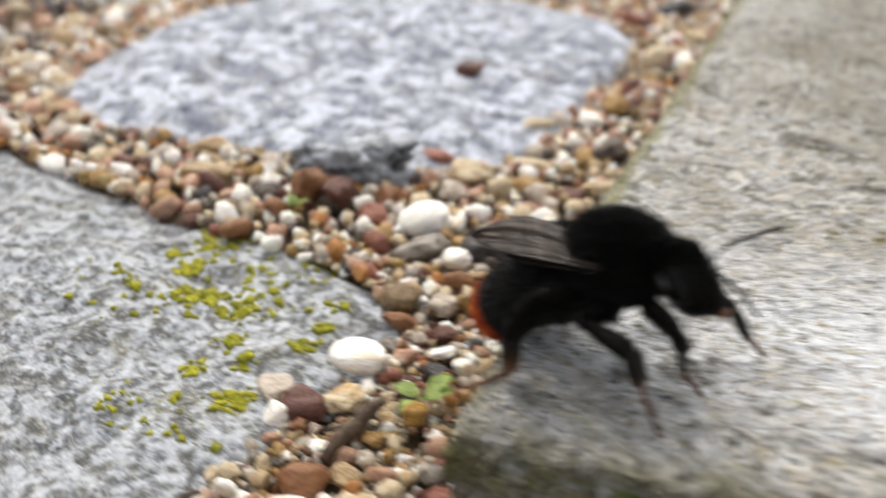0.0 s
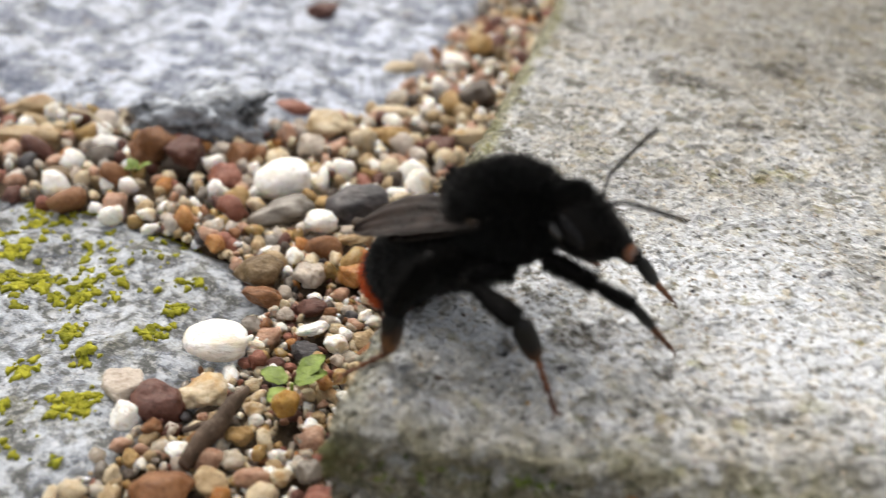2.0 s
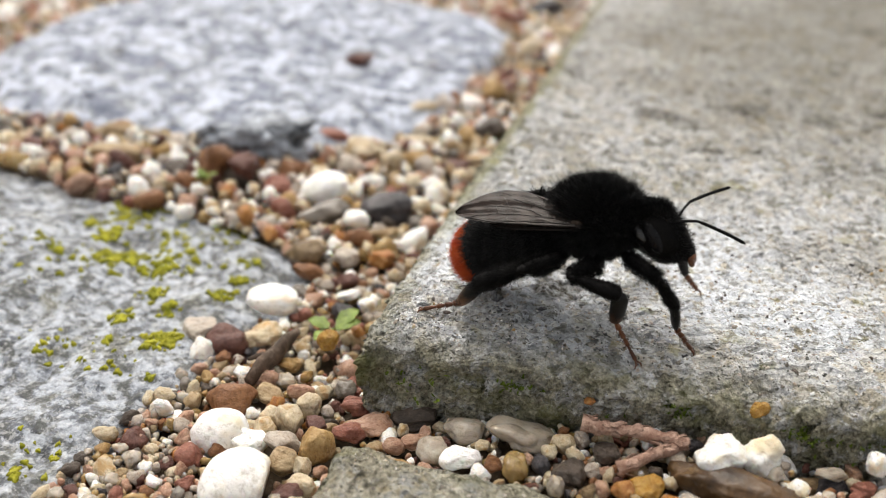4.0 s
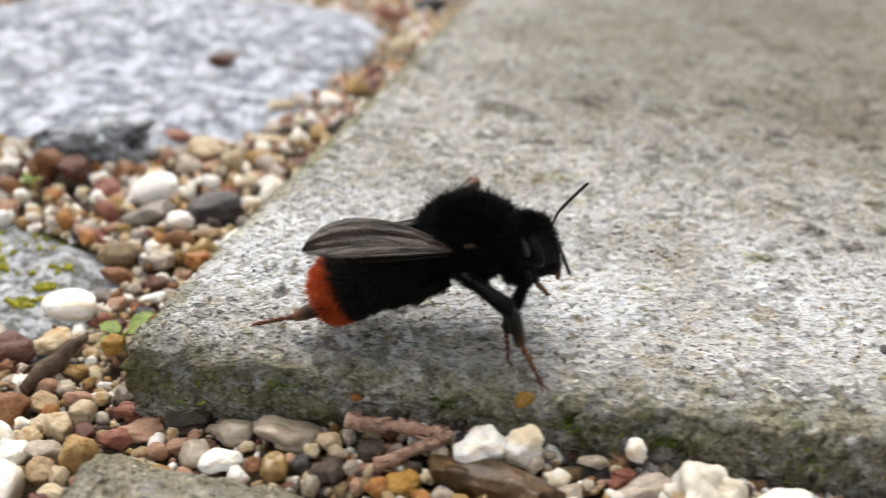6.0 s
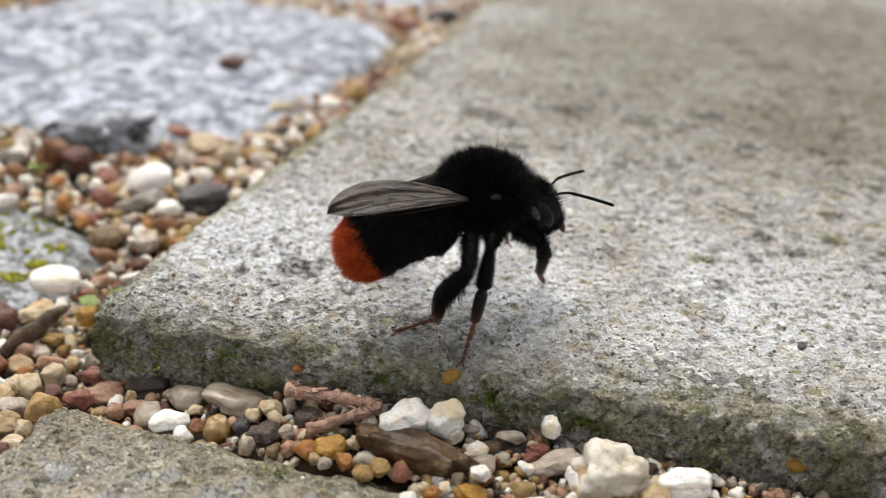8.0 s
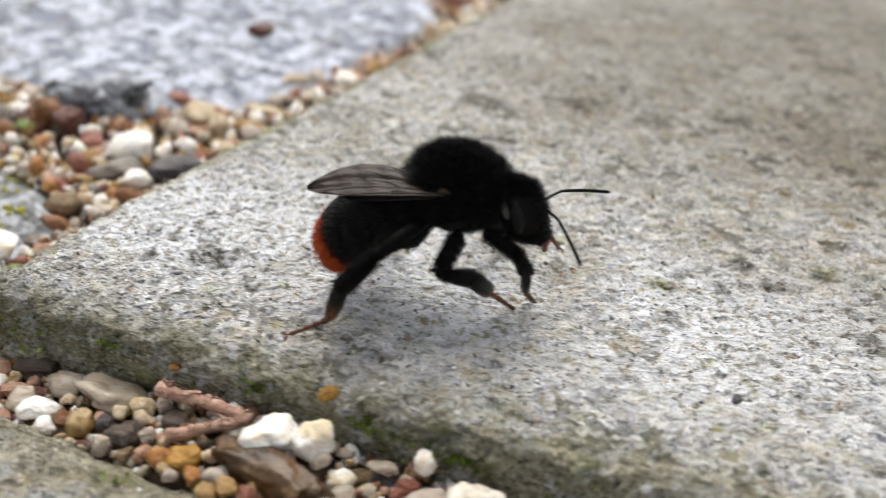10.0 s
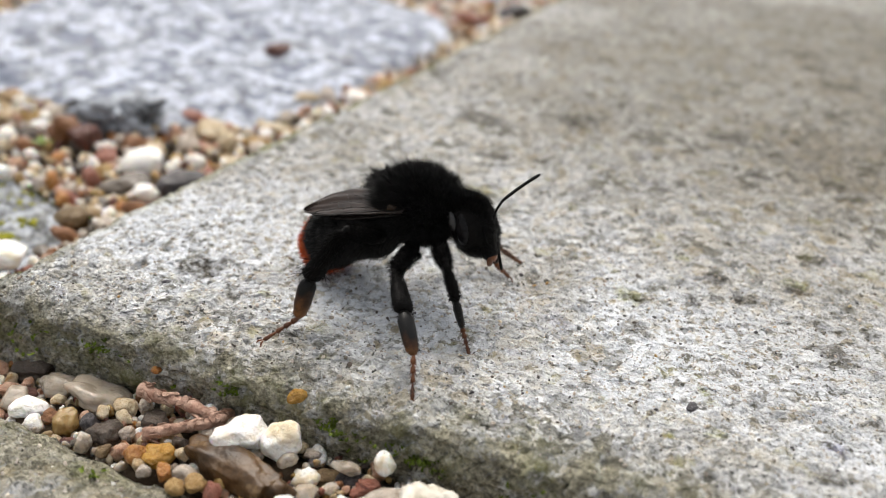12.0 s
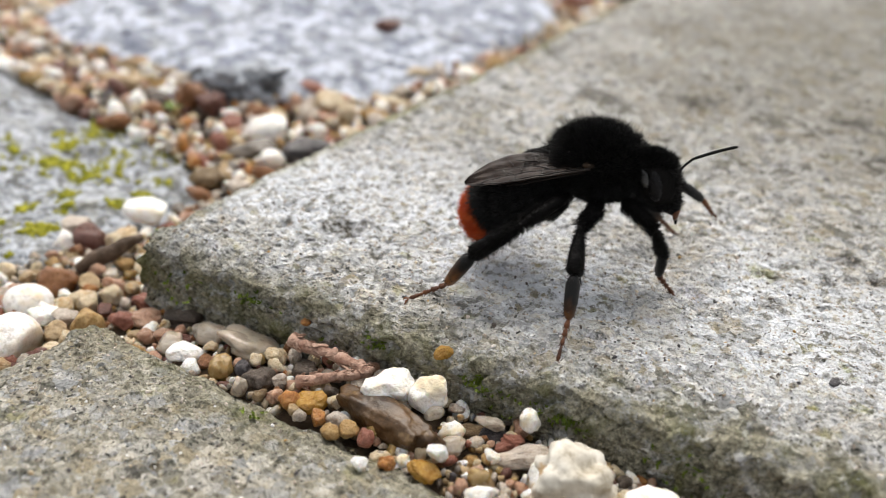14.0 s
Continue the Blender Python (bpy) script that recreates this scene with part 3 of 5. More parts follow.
ground_v, ground_f = [], []
gx = [-60000, -3000, -600] + [-260 + 4 * i for i in range(91)] + [400, 3000, 60000]
gy = [-60000, -3000, -400] + [-120 + 4 * i for i in range(111)] + [600, 3000, 60000]
for y in gy:
    for x in gx:
        ground_v.append((x, y, bed_height(x, y) if -260 <= x <= 100 and -120 <= y <= 320 else -14.0))
tagged(new("ground", mesh("ground", ground_v, grid_faces(len(gy), len(gx)), ("soil",))), "dark sandy soil under the gravel joints", "ground", kind="structure")

# ---- gravel ----
PEBBLE_LABELS = {
    "white": "smooth white quartz pebble lying in the gravel joint", "cream": "small cream-coloured pebble lying in the gravel joint",
    "pale": "pale grey pebble lying among the gravel", "beige": "rounded beige pebble lying among the gravel",
    "tan": "tan sandstone pebble lying among the gravel", "brown": "rough brown pebble lying among the gravel",
    "rust": "rust-brown pebble lying among the gravel", "orange": "smooth orange pebble lying in the joint",
    "red": "dull red pebble lying among the gravel", "maroon": "dark maroon pebble lying among the gravel",
    "dark": "dark brown stone lying among the gravel", "slate": "dark slate-grey pebble lying among the gravel",
    "grey": "flat glossy grey pebble lying in the gravel", "amber": "small amber-yellow pebble beside the slab",
    "pink": "smooth pinkish granite pebble in the gravel", "glassy": "translucent grey quartz pebble in the joint", "glassamber": "translucent amber quartz pebble in the joint"}
SHAPES = {}
HERO = []


def pebble(colour, x, y, z, a, b, c, turn):
    """One pebble that can be told apart: half sizes a, b, c."""
    seed = len(HERO) % 11
    if colour == "white" and a > 2.3:  # the large white ones are smooth and oval
        seed = 12 + len(HERO) % 2
    if (colour, seed) not in SHAPES:
        v, q = pebble_shape(seed + 1.37, 4, 0.07 if seed > 11 else 0.28 if seed % 3 == 0 else 0.17, 0.95, 2 if seed > 11 else 13 if seed % 3 == 0 else 8)
        SHAPES[colour, seed] = mesh("pebble", v, q, (colour,))
    ob = new("pebble", SHAPES[colour, seed])
    ob.matrix_basis = place(x, y, z, random.uniform(-14, 14), random.uniform(-14, 14), turn + random.uniform(-15, 15)) @ Matrix.Diagonal((a, b, c, 1))
    HERO.append((x, y, z, a, max(b, c)))
    return tagged(ob, PEBBLE_LABELS[colour], "pebble", "pebbles in the joints")


pebble("white", -17.9, 16.4, -8.9, 3.0, 2.4, 1.5, 21)
pebble("white", -15.7, 13.8, -10.5, 0.8, 1.2, 0.8, 21)
pebble("white", -24.9, 48.1, -9.3, 3.7, 2.6, 2.2, 21)
pebble("cream", -26.0, 64.8, -9.5, 2.7, 2.1, 1.8, 21)
pebble("pale", -25.9, 58.3, -9.8, 2.1, 1.9, 1.6, 21)
pebble("white", -16.8, 39.9, -9.0, 1.8, 1.5, 1.3, 21)
pebble("grey", -22.5, 41.4, -10.0, 3.4, 2.0, 1.7, 21)
pebble("slate", -14.3, 44.8, -9.2, 3.7, 2.8, 2.4, 21)
pebble("brown", -19.2, 28.3, -9.3, 2.5, 2.0, 1.7, 21)
pebble("pale", -14.2, 29.7, -9.5, 1.5, 1.6, 1.4, 21)
pebble("rust", -17.7, 25.3, -10.0, 2.0, 1.2, 1.1, 21)
pebble("orange", -10.1, 31.1, -9.5, 1.7, 1.5, 1.3, 21)
pebble("red", -32.7, 47.3, -10.0, 2.1, 1.9, 1.6, 21)
pebble("rust", -44.1, 49.5, -10.2, 2.3, 2.0, 1.7, 21)
pebble("dark", -39.6, 50.0, -10.5, 3.0, 2.4, 2.1, 21)
pebble("rust", -34.0, 54.3, -10.5, 2.2, 1.8, 1.6, 21)
pebble("red", -32.0, 67.6, -9.0, 2.8, 1.4, 1.2, 21)
pebble("beige", -67.8, 57.1, -10.0, 3.3, 1.6, 1.4, 21)
pebble("beige", -61.7, 49.2, -10.0, 3.9, 1.9, 1.6, 21)
pebble("dark", -50.3, 47.7, -10.8, 2.5, 1.9, 1.7, 21)
pebble("white", -10.5, 21.4, -9.5, 1.5, 0.8, 0.7, 21)
pebble("white", -7.7, 19.7, -9.5, 1.1, 1.1, 1.0, 21)
pebble("slate", -10.4, 18.8, -10.5, 1.5, 1.3, 1.1, 21)
pebble("maroon", -12.3, 25.1, -10.0, 1.5, 1.0, 0.9, 21)
pebble("cream", -22.9, 88.3, -10.0, 2.8, 1.7, 1.4, 21)
pebble("white", -15.3, 94.0, -9.5, 2.1, 2.2, 1.9, 21)
pebble("tan", -12.9, 100.8, -8.5, 2.4, 1.8, 1.6, 21)
pebble("cream", -18.6, 73.3, -10.0, 3.2, 1.1, 1.0, 21)
pebble("dark", -8.8, 82.2, -10.0, 2.6, 2.9, 2.5, 21)
pebble("cream", -6.7, 68.1, -9.5, 2.4, 1.2, 1.0, 21)
pebble("tan", -16.5, 65.3, -10.0, 2.6, 1.8, 1.5, 21)
pebble("beige", -12.2, 38.0, -9.5, 2.1, 1.0, 0.8, 21)
pebble("slate", -17.2, 173.4, -9.5, 4.5, 3.1, 2.7, 21)
pebble("red", -25.3, 161.9, -10.0, 4.1, 3.0, 2.6, 21)
pebble("white", -7.3, 133.9, -9.5, 1.9, 2.3, 1.9, 21)
pebble("cream", -13.0, 135.4, -10.0, 2.6, 2.6, 2.2, 21)
pebble("cream", -8.1, 153.1, -9.5, 2.9, 1.9, 1.6, 21)
pebble("maroon", -83.0, 57.7, -11.0, 2.4, 1.8, 1.5, 21)
pebble("brown", -52.9, 42.7, -11.0, 2.0, 1.5, 1.3, 21)
pebble("white", -13.0, -5.6, -10.2, 2.6, 2.3, 2.2, 14)
pebble("white", -7.6, -11.8, -9.9, 3.2, 3.2, 2.9, 14)
pebble("rust", -14.2, -0.8, -10.2, 2.4, 2.0, 1.9, 14)
pebble("white", -9.4, -6.0, -10.0, 1.6, 1.4, 1.1, 14)
pebble("pale", -6.7, -5.3, -9.8, 1.6, 1.4, 1.0, 14)
pebble("cream", -7.5, -2.0, -9.9, 1.4, 1.6, 1.7, 14)
pebble("cream", -9.2, -3.8, -10.0, 1.1, 1.1, 1.0, 14)
pebble("tan", -2.8, -5.5, -9.4, 1.6, 1.8, 1.9, 14)
pebble("beige", -5.2, -7.8, -9.7, 1.4, 1.2, 1.1, 14)
pebble("cream", -3.4, -8.0, -9.5, 0.9, 0.9, 0.8, 14)
pebble("cream", -2.1, -10.3, -9.4, 1.3, 1.0, 1.0, 14)
pebble("maroon", -3.0, -11.9, -9.5, 1.3, 1.1, 0.9, 14)
pebble("cream", -6.6, 0.9, -9.8, 1.2, 1.3, 1.2, 14)
pebble("cream", -6.0, 3.1, -9.8, 0.9, 0.8, 0.7, 14)
pebble("red", -1.4, 1.6, -9.3, 1.6, 1.2, 1.2, 14)
pebble("red", -1.0, -2.6, -9.2, 1.5, 1.2, 1.0, 14)
pebble("maroon", -4.7, -1.9, -9.7, 1.3, 1.0, 0.7, 14)
pebble("glassy", -10.7, 3.9, -10.1, 1.0, 0.9, 0.8, 14)
pebble("pink", -12.4, 3.4, -10.2, 1.2, 1.0, 1.0, 14)
pebble("beige", -11.3, 1.3, -10.1, 1.4, 1.1, 0.7, 14)
pebble("grey", -4.2, 4.2, -9.6, 1.2, 1.0, 0.7, 14)
pebble("cream", 0.8, 3.2, -9.0, 1.0, 0.8, 0.6, 14)
pebble("white", -1.6, 3.6, -9.3, 0.5, 0.5, 0.5, 14)
pebble("dark", 4.3, 1.5, -8.6, 2.2, 1.8, 1.0, 14)
pebble("glassy", 9.7, 0.0, -7.8, 1.9, 1.5, 0.9, 14)
pebble("glassy", 15.5, 0.1, -7.0, 3.1, 2.3, 1.4, 14)
pebble("cream", 19.0, -0.3, -6.6, 1.1, 1.1, 1.0, 14)
pebble("pale", 20.5, 0.8, -6.5, 0.8, 0.9, 0.8, 14)
pebble("glassy", 7.7, -3.6, -8.1, 1.5, 1.4, 1.2, 14)
pebble("white", 10.5, -4.3, -7.6, 1.8, 1.4, 0.9, 14)
pebble("glassamber", 15.5, -4.4, -7.0, 1.1, 1.2, 1.5, 14)
pebble("glassy", 19.3, -5.9, -6.6, 0.8, 0.9, 0.9, 14)
pebble("slate", 17.7, -3.4, -6.7, 0.8, 0.9, 0.8, 14)
pebble("dark", 20.2, -4.1, -6.5, 1.3, 1.4, 1.1, 14)
pebble("pale", 22.0, -3.1, -6.3, 0.7, 0.7, 0.6, 14)
pebble("orange", 25.0, -5.1, -6.1, 1.0, 1.0, 0.9, 14)
pebble("amber", 27.0, -4.2, -5.9, 1.5, 1.3, 0.9, 14)
pebble("cream", 28.7, -3.3, -5.7, 0.6, 0.6, 0.7, 14)
pebble("orange", 28.9, -5.8, -5.7, 0.9, 0.8, 0.8, 14)
pebble("tan", 31.0, -6.8, -5.6, 0.9, 0.7, 0.7, 14)
pebble("pale", 27.4, -6.6, -5.8, 0.6, 0.6, 0.6, 14)
pebble("dark", 22.9, -0.6, -6.3, 1.2, 1.1, 1.0, 14)
pebble("cream", 3.9, -1.1, -8.6, 0.6, 0.7, 0.6, 14)
pebble("pink", 4.0, -3.4, -8.6, 1.0, 0.8, 0.8, 14)
pebble("pink", 0.6, -1.3, -9.0, 2.0, 1.5, 0.9, 14)
pebble("pink", 5.4, -2.4, -8.4, 1.1, 0.9, 0.6, 14)
pebble("orange", 1.7, 1.3, -8.9, 0.7, 0.7, 0.6, 14)
pebble("cream", -1.6, -12.7, -9.3, 0.8, 0.8, 0.6, 14)
pebble("tan", -2.2, -13.8, -9.4, 0.7, 0.6, 0.5, 14)
pebble("maroon", -3.3, -14.1, -9.5, 0.6, 0.6, 0.5, 14)
pebble("glassy", -3.6, -12.9, -9.5, 0.8, 0.7, 0.6, 14)
pebble("beige", -4.6, -14.9, -9.6, 1.1, 1.0, 0.7, 14)
pebble("pale", 28.9, 0.1, -5.7, 0.8, 0.8, 0.8, 14)
pebble("white", -21.7, 6.0, -10.2, 1.4, 1.3, 1.3, 14)
pebble("maroon", -19.5, 8.6, -10.2, 2.3, 2.0, 1.8, 14)
pebble("cream", -16.9, 10.5, -10.2, 2.2, 1.8, 1.2, 14)
pebble("amber", -7.9, 8.8, -7.3, 1.1, 1.1, 1.1, 14)
pebble("cream", -11.5, 10.0, -10.2, 1.0, 0.9, 0.7, 14)
pebble("tan", -11.2, 6.7, -10.1, 1.1, 0.9, 0.8, 14)
pebble("white", -15.3, 3.6, -10.2, 1.0, 1.0, 0.9, 14)
pebble("pale", -23.9, 9.4, -10.2, 2.7, 2.2, 1.4, 14)
pebble("maroon", 8.2, -2.2, -8.0, 0.7, 0.6, 0.5, 14)
pebble("cream", 12.0, -2.1, -7.4, 0.7, 0.7, 0.5, 14)
pebble("rust", 13.5, -4.4, -7.2, 0.8, 0.7, 0.6, 14)
pebble("rust", -12.2, -7.8, -10.2, 0.9, 0.8, 0.7, 14)
pebble("red", -4.5, -13.7, -9.6, 0.8, 0.7, 0.7, 14)
pebble("white", 32.5, 0.0, -4.2, 2.1, 1.8, 1.4, 28)
pebble("white", 35.9, 1.5, -4.2, 1.8, 1.7, 1.6, 28)
pebble("white", 35.9, -9.0, -4.9, 0.7, 0.7, 0.5, 28)
pebble("orange", 37.5, -7.2, -5.5, 0.7, 0.7, 0.8, 28)
pebble("white", 40.8, -4.8, -4.2, 0.9, 0.8, 0.7, 28)
pebble("amber", 40.5, -6.2, -5.5, 1.5, 1.1, 0.7, 28)
pebble("glassy", 34.2, -0.2, -5.5, 0.8, 0.8, 0.6, 28)
pebble("glassy", 37.2, 0.6, -5.5, 0.9, 0.8, 0.7, 28)
pebble("tan", 32.1, -5.6, -5.6, 0.9, 0.8, 0.7, 28)
pebble("red", 34.0, -5.7, -5.5, 0.8, 0.8, 0.8, 28)
pebble("white", 45.5, 3.3, -3.9, 0.85, 0.9, 1.1, 15)
pebble("pale", 46.4, 0.6, -6.0, 2.3, 1.2, 1.0, 15)
pebble("white", 57.8, 1.8, -5.5, 2.3, 1.6, 1.3, 15)
pebble("glassy", 40.5, -1.5, -6.0, 1.1, 1.0, 0.8, 15)
pebble("pale", 39.1, -2.1, -6.6, 1.0, 1.1, 0.9, 15)
pebble("glassy", 41.9, 2.5, -5.5, 1.3, 0.7, 0.6, 15)
pebble("red", 44.7, 1.8, -5.8, 1.1, 0.8, 0.7, 15)
pebble("orange", 20.6, 2.5, -3.3, 0.5, 0.4, 0.4, 15)
pebble("amber", 35.4, 4.7, -2.0, 0.9, 0.75, 0.7, 15)
pebble("amber", 67.1, 7.6, -5.0, 1.1, 1.1, 0.9, 15)
pebble("pale", 39.4, -1.6, -7.0, 1.0, 0.7, 0.6, 31)
pebble("slate", 42.4, 2.8, -7.0, 1.4, 1.1, 0.9, 31)
pebble("red", 44.5, 1.5, -6.0, 1.1, 0.7, 0.6, 31)
pebble("brown", 40.3, 2.3, -7.4, 1.7, 1.1, 0.9, 31)
pebble("tan", 42.2, -1.1, -7.5, 0.7, 1.0, 0.7, 31)


def blocked(x, y, r):
    """Whether a slab or a sett fills this place of the plan."""
    if x > -1.1 - r * 0.6 and y > front_a(max(x, 0)) - r * 0.5:
        return True
    if x > 0.5 - r * 0.5 and y < -6.6 + r * 0.4:
        return True
    return any(s.inside(x, y, -2.6) for s in SETTS)


def strewn(count, xr, yr, rmin, rmax, lift, apart):
    """Pebbles strewn over a stretch of the joints, none in the same place as another."""
    out, cells = [], {}
    for x, y, z, a, b in HERO:
        cells.setdefault((int(x // 4), int(y // 4)), []).append((x, y, 0.62 * (a + b)))
    tries = 0
    while len(out) < count and tries < count * 40:
        tries += 1
        x, y = random.uniform(*xr), random.uniform(*yr)
        r = rmin + (rmax - rmin) * random.random() ** 2.2
        if blocked(x, y, r):
            continue
        i, j = int(x // 4), int(y // 4)
        near = [q for u in (-1, 0, 1) for v in (-1, 0, 1) for q in cells.get((i + u, j + v), ())]
        if any((x - p) ** 2 + (y - q) ** 2 < (apart * (r + s)) ** 2 for p, q, s in near):
            continue
        cells.setdefault((i, j), []).append((x, y, r))
        out.append((x, y, bed_height(x, y) + lift + random.uniform(0, 0.9), r))
    return out


PALETTE = ["beige"] * 4 + ["tan"] * 2 + ["cream"] * 11 + ["rust"] * 2 + ["pink"] * 8 + ["red"] * 2 + ["brown"] * 1 + ["pale"] * 6 + ["orange"] * 2 + ["white"] * 10 + ["maroon"] * 3 + ["dark"] * 2 + ["slate"] * 1 + ["grey"] * 2 + ["glassy"] * 6 + ["glassamber"] * 3
COLOURS = sorted(set(PALETTE))
gravel_bed = tagged(new("gravel_bed"), "mixed river gravel of many colours in the joints", "gravel", kind="structure")
SMALL = [pebble_shape(k + 0.7, 3, 0.3, 0.95, 11) for k in range(6)]
near_peb = strewn(300, (-30, 56), (-26, 34), 0.65, 1.4, 2.0, 0.78)
SMALL_MESH = {}
for n, (x, y, z, r) in enumerate(near_peb):
    colour = random.choice(PALETTE)
    if (colour, n % 6) not in SMALL_MESH:
        SMALL_MESH[colour, n % 6] = mesh("pebble_small", *SMALL[n % 6], (colour,))
    ob = part("pebble", SMALL_MESH[colour, n % 6], gravel_bed, m=place(x, y, z, random.uniform(0, 360), random.uniform(-30, 30), random.uniform(0, 360)) @ Matrix.Diagonal((r * 1.2, r, r * 0.85, 1)))


def stuff_gravel(name, spots, shapes, label):
    verts, faces, index = [], [], []
    o = 0
    for x, y, z, r in spots:
        v, q = random.choice(shapes)
        m = np.array(Euler([random.uniform(0, 6.28) for _ in range(3)]).to_matrix())
        verts.append((v * (1.25 * r, r, 0.8 * r)) @ m.T + (x, y, z))
        faces += [tuple(i + o for i in g) for g in q]
        index += [COLOURS.index(random.choice(PALETTE))] * len(q)
        o += len(v)
    ob = new(name, mesh(name, np.concatenate(verts), faces, COLOURS, index))
    return tagged(ob, label, "gravel", kind="stuff")


FINE = [pebble_shape(k + 0.2, 2, 0.32, 0.95, 8) for k in range(6)]
GRIT = [pebble_shape(k + 0.4, 1, 0.3, 0.9, 5) for k in range(6)]
stuff_gravel("fine_gravel", strewn(4200, (-36, 75), (-40, 40), 0.35, 0.95, 1.5, 0.72), FINE, "fine mixed grit between the pebbles")
stuff_gravel("loose_gravel", strewn(3600, (-140, 4), (34, 300), 0.8, 2.1, 2.0, 0.7) + strewn(500, (-34, 4), (-110, -20), 0.8, 2.4, 1.6, 0.75),
             FINE, "mixed brown and cream gravel between the setts")
stuff_gravel("far_gravel", strewn(1500, (-260, -100), (-100, 300), 1.2, 3.2, 2.0, 0.75), GRIT, "mixed gravel between the far setts")

# ---- larger stones and litter in the joints ----


def rough_stone(name, label, colour, x, y, z, size, turn, tilt, seed, rough=0.4, level=5, bend=0.0, squash=0.9, category="stone", facets=11, crag=0.09, boxy=1.0):
    v, q = pebble_shape(seed, level, rough, squash, facets)
    v = np.sign(v) * np.abs(v) ** boxy * size
    v[:, 2] += bend * (1 - (v[:, 0] / size[0]) ** 2) * -1
    for i, p in enumerate(v):
        v[i] = p * (1 + crag * noise.fractal(Vector(p) * 0.9 + Vector((seed, 0, 0)), 1, 2, 4))
    ob = new(name, mesh(name, v, q, (colour,)))
    ob.matrix_basis = place(x, y, z, tilt, 0, turn)
    return tagged(ob, label, category)


rough_stone("flint", "brown bent flint stone lying along the joint", "flint", 34.0, -2.5, -4.9, (5.7, 1.8, 2.0), -6, 14, 5.1, 0.18, bend=0.9, facets=12, crag=0.1, boxy=0.76)
rough_stone("limestone_chunk", "jagged white limestone chunk with yellow stains", "chalky", 52.0, 0.2, -6.1, (3.5, 2.9, 3.1), 30, 0, 7.7, 0.45)
rough_stone("clinker", "rough blue-black clinker lump at the sett edge", "clinker", -42.5, 58.5, -8.6, (9.2, 4.2, 3.8), 8, 0, 3.3, 0.45, facets=14, crag=0.24)
rough_stone("brown_chip", "small rust-brown chip lying on the granite", "maroon", -42.4, 105.2, -7.6, (2.6, 2.0, 1.6), 20, 0, 2.2, 0.3, 3)
rough_stone("brown_chip", "small reddish chip lying on the lichened granite", "maroon", -56.5, 25.0, -11.5, (1.3, 0.9, 0.9), 50, 0, 4.2, 0.3, 3)

rough_stone("rust_stone", "rust-brown stone wedged below the clinker lump", "rust", -44.0, 49.6, -8.8, (2.9, 2.2, 2.3), 30, 0, 5.5, 0.3, 4)
rough_stone("rust_stone", "dark maroon stone wedged below the clinker lump", "maroon", -39.0, 49.2, -8.8, (2.7, 2.2, 2.3), 80, 0, 6.5, 0.3, 4)


for k, (x, y, r, colour) in enumerate(((5.4, 7.4, 0.35, "dark"), (14.1, 11.3, 0.4, "slate"), (67.1, 19.8, 0.55, "slate"),
                                           (38.1, 9.1, 0.35, "dark"))):
    z = slab_height(x, y, front_a(x) * (1 - (y - front_a(x)) / 400))
    rough_stone("stone_chip", "small dark stone chip set in the concrete surface", colour, x, y, z - 0.05, (r * 1.25, r * 0.8, r * 0.5), 37 * k, 0, 1.3 + k, 0.3, 3, category="stone chip")

SCALES = {}


def bark_chip():
    """A knob and two ragged prongs of a conifer twig, clad in flat scales."""
    chip = tagged(new("bark_chip"), "forked pinkish-brown scaly twig piece in the joint", "twig")
    chip.matrix_basis = place(29.3, 1.3, -4.5)
    rng = random.Random(8)
    for a, b, r in (((-9.0, -0.5, -0.1), (0.4, 0.2, 0.0), 0.72), ((-5.1, -4.3, -1.1), (0.2, 0.0, -0.1), 0.62)):
        spine = [Vector(a).lerp(Vector(b), i / 8) + Vector((0, rng.uniform(-0.25, 0.25), rng.uniform(-0.15, 0.15))) for i in range(9)]
        thick = [r * rng.uniform(0.6, 1.0) * (1.35 if i == 0 else 1) for i in range(9)]
        prong = part("prong", mesh("prong", *tube(spine, thick, 9), ("bark",)), chip)
        for i in range(46):
            u = rng.uniform(0, 7.99)
            k = int(u)
            way = (spine[k + 1] - spine[k]).to_track_quat("X", "Z").to_matrix()
            g = rng.uniform(0, 6.28)
            kind = rng.randrange(6)
            if kind not in SCALES:
                SCALES[kind] = mesh("bark_scale", *GRIT[kind], ("bark",))
            swell = r * rng.uniform(0.45, 1.25)
            turn = way @ Euler((g, 0, 0)).to_matrix() @ Euler((rng.uniform(-0.3, 0.3), rng.uniform(-0.6, 0.15), rng.uniform(-0.5, 0.5))).to_matrix()
            off = way @ Vector((0, -math.sin(g), math.cos(g))) * (thick[k] * rng.uniform(0.8, 1.1))
            part("bark_scale", SCALES[kind], prong, m=Matrix.Translation((spine[k].lerp(spine[k + 1], u % 1) + off) * U) @ turn.to_4x4() @ Matrix.Diagonal((0.95 * swell, 0.6 * swell, 0.17 * swell, 1)))


bark_chip()


def twig():
    v, q = tube([(-12.1, 10.3, -8.2), (-12.6, 8.2, -8.3), (-12.8, 6.2, -8.8), (-13.4, 4.2, -9.0), (-13.8, 1.8, -9.6)], [0.5, 0.95, 1.15, 1.25, 0.8], 12, 0.6)
    w, g = tube([(-12.9, 6.0, -8.9), (-14.2, 5.8, -8.9), (-15.6, 5.2, -9.4)], [0.45, 0.36, 0.2], 8)
    ob = new("twig", mesh("twig", *join((v, q), (w, g)), ("twig",)))
    return tagged(ob, "short forked grey-brown twig lying on gravel", "twig")


twig()


